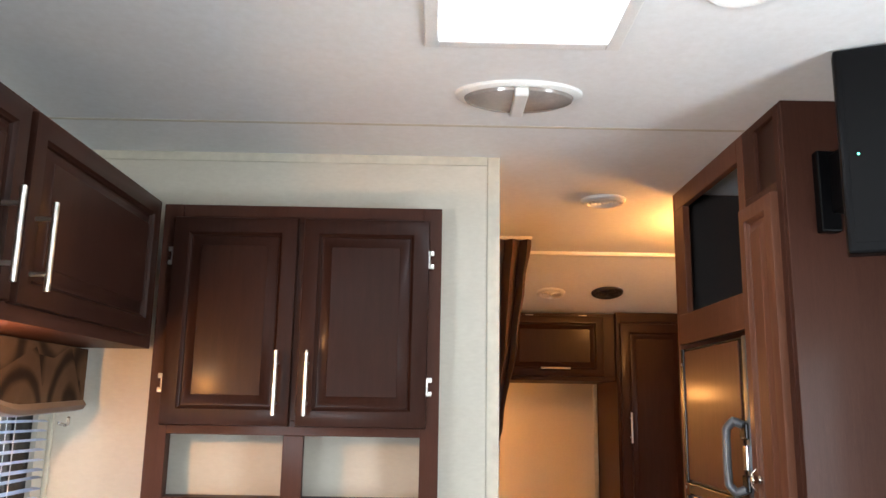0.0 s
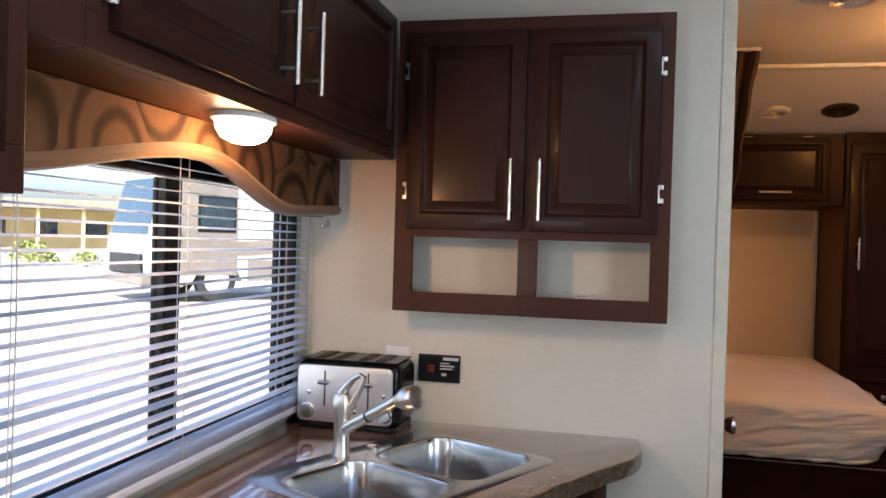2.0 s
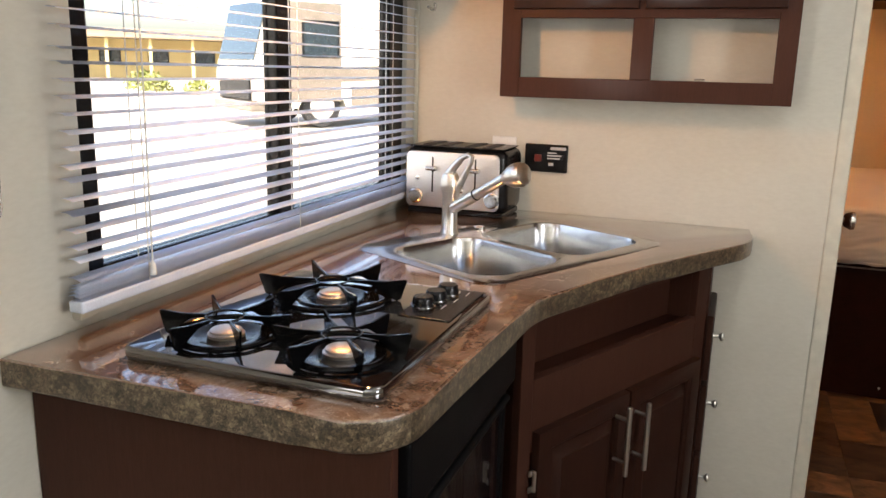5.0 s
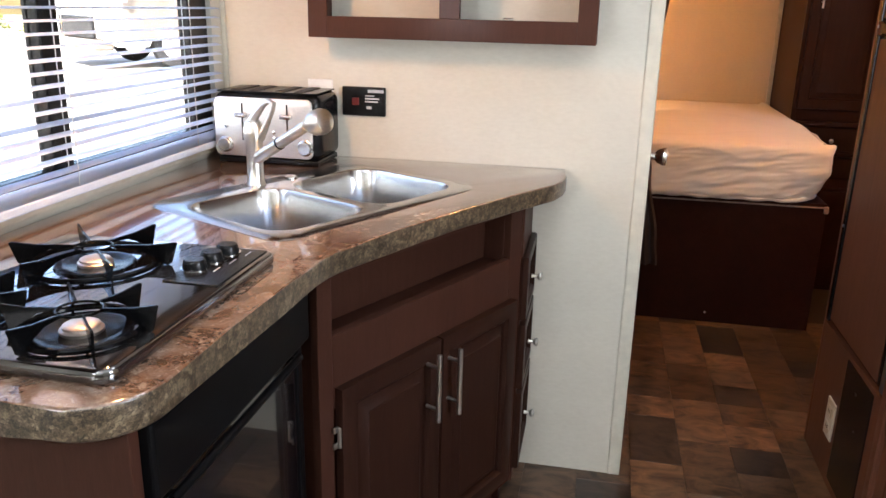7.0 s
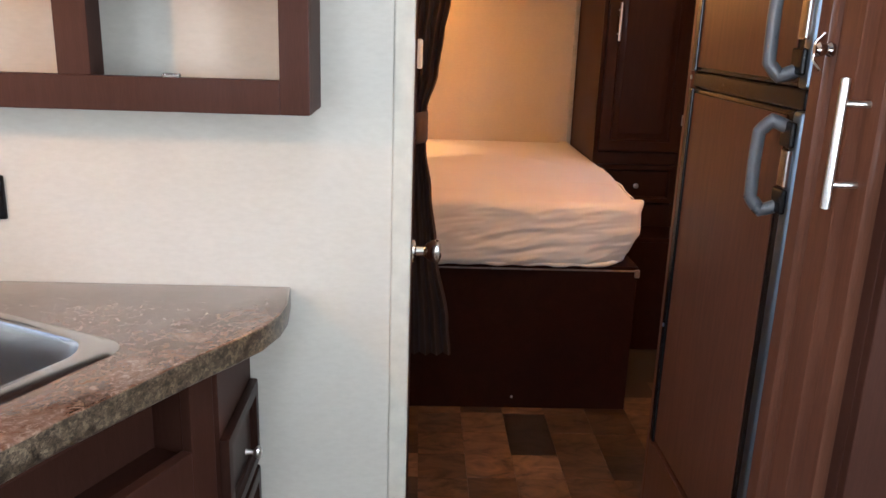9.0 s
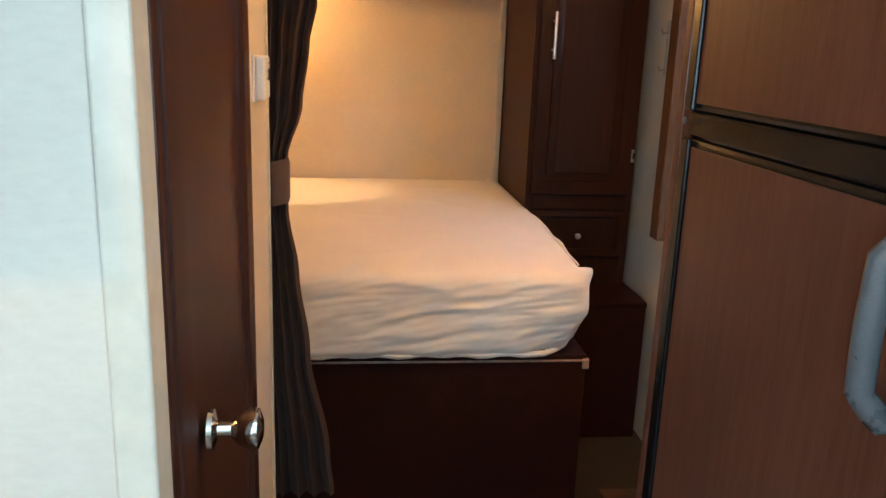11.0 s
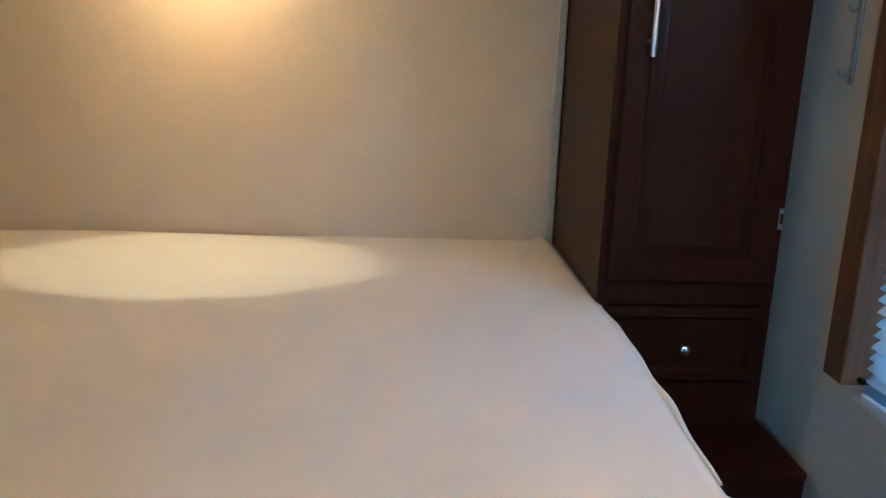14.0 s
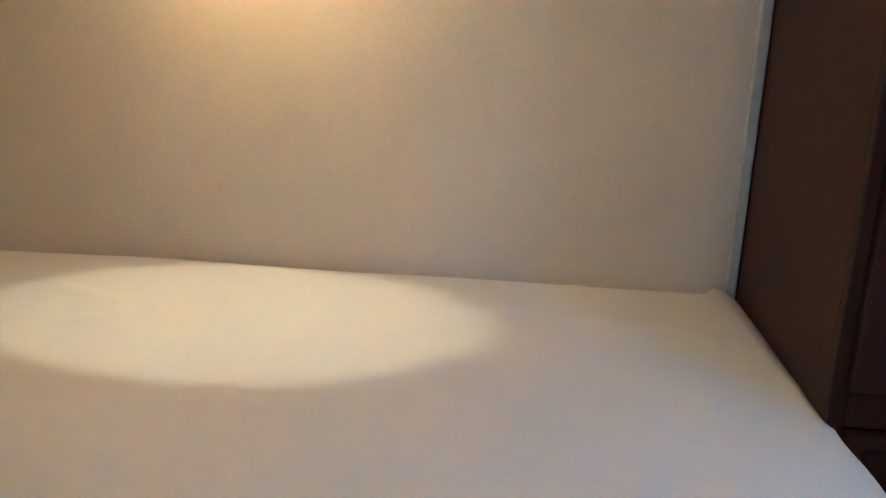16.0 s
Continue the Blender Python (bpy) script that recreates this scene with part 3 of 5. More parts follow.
part("window_sill", box(((XL, y0 - 0.04, z0 - 0.030), (XL + 0.018, y1 + 0.10, z0 - 0.014)), bevel=0.003), BATTEN, win, "cream sill moulding")


def slat_mesh(length, width, tilt, crown=0.0022, mat=None):
    """A thin curved blind slat along y."""
    bm = bmesh.new()
    rows = []
    for k in range(5):
        u = (k / 4 - 0.5) * width
        h = crown * (1 - (2 * k / 4 - 1) ** 2)
        c, s = math.cos(radians(tilt)), math.sin(radians(tilt))
        rows.append([bm.verts.new((u * c - h * s, y, u * s + h * c)) for y in (-length / 2, length / 2)])
    for a, b in zip(rows, rows[1:]):
        bm.faces.new((a[0], a[1], b[1], b[0]))
    bmesh.ops.solidify(bm, geom=bm.faces[:], thickness=0.0005)
    return mesh_from("slat", bm, mat or SLAT, True)


def blind(name, x, ya, yb, zb, zt, pitch, width, tilt, label, cords, wand, mat=None, stack=0, sway=2.5):
    th = thing(name, at(x, (ya + yb) / 2, zb), label, "window blind")
    half = (yb - ya) / 2
    part("bottom_rail", box(((-0.013, -half, -0.004), (0.013, half, 0.014)), bevel=0.003), SLAT, th)
    part("head_rail", box(((-0.015, -half, zt - zb - 0.028), (0.015, half, zt - zb)), bevel=0.003), SLAT, th)
    me = slat_mesh(2 * half, width, tilt, mat=mat)
    stacked = slat_mesh(2 * half, width, 0, mat=mat)
    rnd = random.Random(5)
    for i in range(int((zt - zb - 0.045 - stack * 0.0046) / pitch)):
        s = new("slat", me)
        s.parent = th
        s.matrix_basis = pose(rnd.uniform(-0.0008, 0.0008), rnd.uniform(-0.003, 0.003), 0.024 + stack * 0.0046 + i * pitch, rnd.uniform(-0.25, 0.25), rnd.uniform(-sway, sway), 0)
    for i in range(stack):
        s = new("slat", stacked)
        s.parent = th
        s.matrix_basis = pose(rnd.uniform(-0.0015, 0.0015), rnd.uniform(-0.003, 0.003), 0.0165 + i * 0.0046, 0, rnd.uniform(-1.5, 1.5), 0)
    for c in cords:
        for dx in (-0.010, 0.010):
            part("ladder_cord", rod((dx, c - (ya + yb) / 2, 0.0), (dx, c - (ya + yb) / 2, zt - zb - 0.02), 0.0009, 6), CORD, th)
    if wand:
        wy, wz = wand
        part("lift_cord", tube([(0.022, wy - (ya + yb) / 2, zt - zb - 0.02), (0.024, wy - (ya + yb) / 2 + 0.003, (zt - zb) * 0.5), (0.024, wy - (ya + yb) / 2, wz - zb)], 0.0013, 6), CORD, th)
        part("tassel", lathe(((0.002, 0.022), (0.005, 0.016), (0.006, 0.0), (0.0, -0.001)), 10, at(0.024, wy - (ya + yb) / 2, wz - zb - 0.02)), WHITE_PLASTIC, th)
    return th


blind("window_blind", XL + 0.034, 0.985, 2.235, 0.940, 1.632, 0.0232, 0.0245, -9, "open white mini blind over the kitchen window", (1.13, 1.60, 2.08), (1.122, 0.985), None, 5)


def valance():
    """A padded cornice board whose foot rises in an arch under the lamp and drops to a deep end."""
    th = thing("window_valance", at(-0.775, 0, 1.625), "brown swirl-print fabric window valance with an arched lower edge", "valance")
    foot = []
    n = 44
    for i in range(n + 1):
        y = 0.88 + (2.205 - 0.88) * i / n
        u = (y - 0.88) / 1.325
        if u < 0.46:
            d = 0.056 + 0.074 * (0.5 + 0.5 * math.cos(math.pi * u / 0.46)) ** 0.9
        elif u < 0.78:
            d = 0.056 + 0.090 * (0.5 - 0.5 * math.cos(math.pi * (u - 0.46) / 0.32))
        else:
            d = 0.146 - 0.012 * (u - 0.78) / 0.22
        foot.append((y, -d))
    bm = bmesh.new()
    rows = [[bm.verts.new((x, y, z)) for x in (-0.022, 0.022)] for y, z in foot]
    tops = [[bm.verts.new((x, y, 0.0)) for x in (-0.022, 0.022)] for y, _ in foot]
    for i in range(n):
        for s in (0, 1):
            bm.faces.new((rows[i][s], rows[i + 1][s], tops[i + 1][s], tops[i][s]))
        bm.faces.new((tops[i][0], tops[i + 1][0], tops[i + 1][1], tops[i][1]))
        bm.faces.new((rows[i][0], rows[i + 1][0], rows[i + 1][1], rows[i][1]))
    for i in (0, n):
        bm.faces.new((rows[i][0], rows[i][1], tops[i][1], tops[i][0]))
    bmesh.ops.bevel(bm, geom=[e for e in bm.edges if e.is_manifold and e.calc_face_angle(0) > 1.2], offset=0.006, segments=2, affect="EDGES")
    part("padded_face", bm, SWIRL, th, "", True)
    bm = tube([(0.004, y, z - 0.001) for y, z in foot], 0.0155, 8)
    moved(bm, Matrix.Diagonal((1.55, 1, 1, 1)))
    part("welt", bm, GOLD_EDGE, th, "tan padded lower edge", True)
    part("end_return", box(((-0.10, 2.185, -0.155), (-0.022, 2.212, 0.0)), bevel=0.006), SWIRL, th)
    part("clip", tube([(0.0, 2.185, -0.166), (0.004, 2.175, -0.182), (0.008, 2.15, -0.184), (0.002, 2.13, -0.178)], 0.004, 8), CLEAR, th, "clear plastic clip")


valance()

# ---- overhead cabinets ----
U0, U1, UZ0, UZ1 = -0.592, 0.122, 1.224, 2.000


def partition_cabinet():
    th = thing("wall_cabinet", at(U0, PW, UZ0), "dark cherry wall cabinet with two raised-panel doors over open cubbies", "cabinet")
    w, h, d = U1 - U0, UZ1 - UZ0, 0.14
    t = 0.019
    # carcass in local metres: x along the wall, -y towards the room
    for pn, lo, hi in (("side_panel", (0, -d + t, 0.0), (0.016, 0, h)), ("side_panel", (w - 0.016, -d + t, 0), (w, 0, h)), ("top_panel", (0.016, -d + t, h - 0.016), (w - 0.016, 0, h)), ("shelf", (0.016, -d + t, 0.216), (w - 0.016, 0, 0.230)), ("shelf", (0.016, -d + t, 0.028), (w - 0.016, 0, 0.044)), ("divider", (0.338, -d + t, 0.044), (0.352, 0, 0.216)), ("back_panel", (0.016, -0.006, 0.232), (w - 0.016, 0, h - 0.016))):
        part(pn, box((lo, hi), bevel=0.001), CHERRY_FRAME, th)
    stile = [((0, -d, 0), (0.050, -d + t, h)), ((w - 0.046, -d, 0), (w, -d + t, h))]
    part("face_frame", box(*stile, ((0.050, -d, h - 0.045), (w - 0.046, -d + t, h)), ((0.050, -d, 0.200), (w - 0.046, -d + t, 0.236)), ((0.050, -d, 0), (w - 0.046, -d + t, 0.052)), ((0.335, -d, 0.052), (0.385, -d + t, 0.200)), ((0.335, -d, 0.236), (0.385, -d + t, h - 0.045)), bevel=0.0015), CHERRY_FRAME, th)
    m = at(0, -d, 0)
    add_door(th, m @ at(0.034, 0, 0.222), 0.314, 0.518, (0.314 - 0.032, 0.104), -1)
    add_door(th, m @ at(0.364, 0, 0.222), 0.318, 0.518, (0.026, 0.104), 1)
    part("clip", box(((0.49, -d + 0.002, 0.050), (0.515, -d + 0.018, 0.058)), bevel=0.002), CLEAR, th, "clear plastic shelf clip")


partition_cabinet()


def side_cabinet():
    """Cabinets over the window; their fronts face the aisle."""
    th = thing("overhead_cabinet", facing(-0.60, 0.955, 1.628, "east"), "dark cherry overhead cabinet above the kitchen window", "cabinet")
    w, h, d, t = 1.245, 0.377, 0.28, 0.019
    part("bottom_panel", box(((0, t, 0.0), (w, d, 0.014)), bevel=0.001), CHERRY_FRAME, th)
    part("top_panel", box(((0, t, h - 0.014), (w, d, h)), bevel=0.001), CHERRY_FRAME, th)
    part("side_panel", box(((0, t, 0.014), (0.016, d, h - 0.014)), bevel=0.001), CHERRY_FRAME, th)
    part("back_panel", box(((0.016, d - 0.006, 0.014), (w, d, h - 0.014)), bevel=0.001), CHERRY_FRAME, th)
    part("face_frame", box(((0, 0, 0), (w, t, 0.046)), ((0, 0, h - 0.036), (w, t, h)), ((0, 0, 0.046), (0.055, t, h - 0.036)), ((0.530, 0, 0.046), (0.580, t, h - 0.036)), ((w - 0.07, 0, 0.046), (w, t, h - 0.036)), bevel=0.0015), CHERRY_RAIL, th)
    hz = 0.102
    add_door(th, at(0.040, 0, 0.028), 0.506, 0.335, (0.446, hz), -1, inset=0.055)
    add_door(th, at(0.566, 0, 0.028), 0.622, 0.335, (0.030, hz), 1, inset=0.055)
    th2 = thing("overhead_cabinet", facing(-0.60, -0.02, 1.452, "east"), "dark cherry deep overhead cabinet beside the kitchen window", "cabinet")
    w2, h2 = 0.885, 0.553
    part("body", box(((0, t, 0.0), (w2, d, h2)), bevel=0.001), CHERRY_FRAME, th2)
    part("face_frame", box(((0, 0, 0), (w2, t, 0.05)), ((0, 0, h2 - 0.04), (w2, t, h2)), ((0, 0, 0.05), (0.05, t, h2 - 0.04)), ((w2 - 0.052, 0, 0.05), (w2, t, h2 - 0.04)), bevel=0.0015), CHERRY_FRAME, th2)
    add_door(th2, at(0.040, 0, 0.040), w2 - 0.085, h2 - 0.072, (0.05, 0.15), None)
    th3 = thing("filler_panel", facing(-0.60, 0.865, 1.628, "east"), "dark cherry filler panel between the overhead cabinets", "panel")
    part("face", box(((0.001, 0, 0.0), (0.089, t, 0.377)), bevel=0.0015), CHERRY_FRAME, th3)
    part("shelf", box(((0.001, t, 0.0), (0.089, d, 0.014)), bevel=0.001), CHERRY_FRAME, th3)


side_cabinet()


def oval_lamp():
    th = thing("under_cabinet_lamp", at(-0.657, 1.458, 1.628), "lit white oval dome lamp under the overhead cabinet", "lamp")
    sq = Matrix.Diagonal((0.72, 1.0, 1, 1))
    part("base", lathe(((0.074, 0.0), (0.074, -0.009), (0.066, -0.013), (0.0, -0.013)), 28, sq), WHITE_PLASTIC, th, "", True)
    part("lens", lathe(((0.064, -0.0131), (0.062, -0.026), (0.050, -0.040), (0.027, -0.048), (0.0, -0.050)), 28, sq), LAMP_LENS, th, "glowing frosted lens", True)


oval_lamp()

# ---- worktop, base cabinets, sink and hob ----
A, B = Vector((-0.314, 1.467)), Vector((-0.018, 2.088))
DIR = (B - A).normalized()
TURN = math.degrees(math.atan2(DIR.y, DIR.x))
ZT = 0.90


def sink_at(u, v):
    """A point of the sink's own frame in plan: u along the angled front, v towards the window."""
    return (-0.398 + 0.440 * u - 0.898 * v, 1.519 + 0.898 * u + 0.440 * v)


def worktop():
    outline = [(XL + 0.002, PW - 0.002), (XL + 0.002, 0.880)]
    outline += [(-0.45, 0.886)] + arc(-0.396, 0.972, 0.086, -90, 0, 8)[1:]
    outline += [(-0.306, 1.13), (-0.298, 1.30), (-0.292, 1.42), (-0.287, 1.455), (-0.277, 1.493), (-0.214, 1.640), (-0.132, 1.815), (-0.016, 2.022), (0.022, 2.082), (0.052, 2.135), (0.069, 2.195), (0.073, 2.25), (0.064, PW - 0.002)]
    bm = bmesh.new()
    bw = prism(outline, ZT - 0.042, ZT, 0.004)
    merge(bm, bw)
    for f in bm.faces:
        f.normal_update()
        f.material_index = 0 if f.normal.z > 0.5 else 1
    th = thing("worktop", I4, "brown granite-look laminate worktop with a speckled rolled edge", "countertop")
    ob = part("top", bm, (COUNTER, COUNTER_EDGE), th, "", True)
    cutters = [[sink_at(*p) for p in rounded(0.002, 0.002, 0.588, 0.388, 0.04)]]
    for c in cutters:
        cut = new("cutter", mesh_from("cutter", prism(c, ZT - 0.2, ZT + 0.1), COUNTER))
        mod = ob.modifiers.new("sink_cut", "BOOLEAN")
        mod.operation, mod.object, mod.solver = "DIFFERENCE", cut, "EXACT"
        dg = bpy.context.evaluated_depsgraph_get()
        me = bpy.data.meshes.new_from_object(ob.evaluated_get(dg))
        ob.modifiers.clear()
        ob.data = me
        bpy.data.objects.remove(cut)
    return ob


worktop()


def bowl(u0, v0, u1, v1, depth):
    """An open rounded basin in the sink's frame, with a rolled lip."""
    bm = bmesh.new()
    n, rings = 8, []
    for grow, z in ((0.014, 0.0035), (0.006, 0.0042), (0.0, 0.002), (-0.003, -0.006), (-0.010, -depth * 0.55), (-0.016, -depth + 0.028), (-0.024, -depth + 0.010), (-0.046, -depth), (-0.09, -depth - 0.002)):
        r = max(0.058 + grow, 0.012)
        rings.append([bm.verts.new((u, v, z)) for u, v in rounded(u0 - grow, v0 - grow, u1 + grow, v1 + grow, r, n)])
    for lo, hi in zip(rings, rings[1:]):
        for i in range(len(lo)):
            bm.faces.new((lo[i], lo[(i + 1) % len(lo)], hi[(i + 1) % len(lo)], hi[i]))
    bm.faces.new(rings[-1])
    return bm


def sink():
    m = Matrix.Translation((-0.398, 1.519, ZT)) @ pose(0, 0, 0, 0, 0, math.degrees(math.atan2(0.898, 0.440)))
    th = thing("kitchen_sink", m, "double-bowl stainless steel sink set into the worktop", "sink")
    # the rim is a rounded plate with two openings
    bm = bmesh.new()
    outer = [bm.verts.new((u, v, 0.0035)) for u, v in rounded(-0.012, -0.012, 0.596, 0.402, 0.045, 8)]
    edges = [bm.edges.new((outer[i], outer[(i + 1) % len(outer)])) for i in range(len(outer))]
    for u0, v0, u1, v1 in ((0.020, 0.026, 0.272, 0.330), (0.300, 0.026, 0.572, 0.330)):
        ring = [bm.verts.new((u, v, 0.0035)) for u, v in rounded(u0 - 0.014, v0 - 0.014, u1 + 0.014, v1 + 0.014, 0.072, 8)]
        edges += [bm.edges.new((ring[i], ring[(i + 1) % len(ring)])) for i in range(len(ring))]
    bmesh.ops.triangle_fill(bm, use_beauty=True, edges=edges)
    top = bm.faces[:]
    skirt = bmesh.ops.extrude_edge_only(bm, edges=[e for e in edges if e.is_valid][: len(outer)])
    for v in skirt["geom"]:
        if isinstance(v, bmesh.types.BMVert):
            v.co.z = 0.0004
            v.co.x += 0.004 * (1 if v.co.x > 0.29 else -1)
            v.co.y += 0.004 * (1 if v.co.y > 0.19 else -1)
    part("rim", bm, STEEL, th, "", True)
    for name, u0, u1 in (("bowl", 0.020, 0.272), ("bowl", 0.300, 0.572)):
        b = part(name, bowl(u0, 0.026, u1, 0.330, 0.165), STEEL, th, "", True)
        part("drain", lathe(((0.040, 0.004), (0.036, 0.006), (0.030, 0.002), (0.010, 0.0015), (0.0, 0.003)), 20, at((u0 + u1) / 2, 0.18, -0.167)), CHROME, b, "", True)
    part("hole_cap", lathe(((0.016, 0.0), (0.016, 0.003), (0.010, 0.006), (0.0, 0.0065)), 18, at(0.362, 0.372, 0.004)), CHROME, th, "", True)


sink()


def faucet():
    x, y = sink_at(0.258, 0.376)
    th = thing("kitchen_faucet", at(x, y, ZT + 0.0035), "brushed nickel pull-out faucet with a loop lever, on the sink", "faucet")
    part("body", lathe(((0.0225, 0.0), (0.022, 0.005), (0.0190, 0.010), (0.0185, 0.06), (0.0195, 0.095), (0.0225, 0.110), (0.0230, 0.130), (0.017, 0.145), (0.0, 0.148)), 24), NICKEL, th, "", True)
    d = Vector((0.80, -0.36, 0.50)).normalized()
    s = Vector((0.008, -0.004, 0.062))
    tip = s + d * 0.188
    part("spout", join(rod(s, s + d * 0.085, 0.0142, 18), rod(s + d * 0.0855, tip, 0.0125, 18)), NICKEL, th, "", True)
    part("spout_ring", rod(s + d * 0.084, s + d * 0.087, 0.0143, 18), BLACK, th)
    head = lathe(((0.0130, 0.0), (0.019, 0.010), (0.0265, 0.026), (0.0280, 0.046), (0.0245, 0.057), (0.014, 0.060), (0.0, 0.060)), 22)
    turned = d.copy()
    turned.z -= 0.25
    part("spray_head", moved(head, Matrix.Translation(tip - d * 0.004) @ turned.to_track_quat("Z", "Y").to_matrix().to_4x4()), NICKEL, th, "", True)
    loop = [(-0.010, 0.004, 0.134), (0.008, -0.002, 0.160), (0.030, -0.010, 0.184), (0.048, -0.016, 0.194), (0.060, -0.021, 0.190), (0.057, -0.021, 0.177), (0.046, -0.016, 0.156), (0.033, -0.012, 0.132), (0.020, -0.006, 0.108)]
    part("lever", tube(loop, [0.012, 0.0095, 0.007, 0.006, 0.006, 0.006, 0.0065, 0.008, 0.009], 10), NICKEL, th, "", True)


faucet()


def base_cabinets():
    """Angled sink base, oven housing beside it, and the drawer end by the partition."""
    th = thing("sink_cabinet", pose(A.x, A.y, 0, 0, 0, TURN), "dark cherry angled sink base cabinet with a niche and two doors", "cabinet")
    w, t = (B - A).length, 0.019
    z1 = ZT - 0.043
    part("face_frame", box(((0, 0, 0.10), (0.036, t, z1)), ((w - 0.052, 0, 0.10), (w, t, z1)), ((0.036, 0, 0.845), (w - 0.052, t, z1)), ((0.036, 0, 0.585), (w - 0.052, t, 0.732)), ((0.036, 0, 0.10), (w - 0.052, t, 0.150)), ((0.325, 0, 0.150), (0.365, t, 0.585)), bevel=0.0015), CHERRY_FRAME, th)
    part("niche", box(((0.030, 0.075, 0.715), (w - 0.045, 0.082, z1)), ((0.030, t, 0.712), (w - 0.045, 0.075, 0.722)), ((0.026, t, 0.712), (0.034, 0.075, z1)), ((w - 0.052, t, 0.712), (w - 0.044, 0.075, z1)), bevel=0.0008), CHERRY_FRAME, th)
    part("body", box(((0.004, t, 0.10), (0.020, 0.16, z1)), ((w - 0.020, t, 0.10), (w - 0.004, 0.12, z1)), ((0.020, 0.12, 0.10), (w - 0.020, 0.13, 0.70))), CHERRY_FRAME, th)
    part("toe_board", box(((0.02, 0.035, 0.0), (w - 0.03, 0.05, 0.10))), ESPRESSO, th)
    add_door(th, at(0.040, 0, 0.128), 0.306, 0.500, (0.255, 0.412), -1)
    add_door(th, at(0.352, 0, 0.128), 0.300, 0.500, (0.018, 0.400), None)

    oven = thing("oven_cabinet", at(0, 0, 0), "cherry base cabinet housing under the hob", "cabinet")
    part("end_panel", box(((XL + 0.002, 0.925, 0.0), (-0.332, 0.945, z1)), bevel=0.002), CHERRY_FRAME, oven)
    part("base_board", box(((-0.345, 0.947, 0.0), (-0.330, 1.44, 0.10)), bevel=0.002), CHERRY_FRAME, oven)

    ov = thing("built_in_oven", at(0, 0, 0), "black glass built-in oven under the hob", "oven")
    part("body", box(((XL + 0.2, 0.985, 0.101), (-0.362, 1.43, 0.84)), bevel=0.002), BLACK, ov)
    part("control_panel", box(((-0.361, 0.948, 0.752), (-0.318, 1.440, z1 - 0.002)), bevel=0.006, seg=3), TV_BLACK, ov)
    dr = part("oven_door", box(((-0.361, 0.948, 0.108), (-0.333, 0.978, 0.748)), ((-0.361, 1.415, 0.108), (-0.333, 1.440, 0.748)), ((-0.361, 0.978, 0.108), (-0.333, 1.415, 0.150)), bevel=0.005, seg=3), TV_BLACK, ov)
    part("glass", box(((-0.358, 0.978, 0.150), (-0.337, 1.415, 0.748)), bevel=0.002), BLACK_GLASS, dr, "dark mirror-like door glass")
    part("handle", join(tube([(-0.324, 0.985 + 0.42 * k / 12, 0.732) for k in range(13)], 0.007, 10), *[rod((-0.336, y, 0.732), (-0.324, y, 0.732), 0.006, 8) for y in (1.0, 1.39)]), TV_BLACK, dr, "black bar handle", True)

    dc = thing("drawer_cabinet", at(0, 0, 0), "dark cherry end cabinet with three narrow drawers beside the partition", "cabinet")
    part("body", box(((-0.20, 2.10, 0.09), (-0.014, PW - 0.003, z1)), bevel=0.0015), CHERRY_FRAME, dc)
    part("toe_board", box(((-0.20, 2.12, 0.0), (-0.05, PW - 0.003, 0.09))), ESPRESSO, dc)
    for lo, hi in ((0.556, 0.722), (0.366, 0.542), (0.132, 0.352)):
        f = part("drawer_front", moved(panel_door(0.232, hi - lo, 0.03, 0.016, False), facing(-0.0135, 2.095, lo, "east")), CHERRY, dc, "", True)
        part("knob", moved(knob_shape(), at(0.002, 2.205, (lo + hi) / 2, 0, 90, 0)), NICKEL, f, "small nickel knob", True)


base_cabinets()


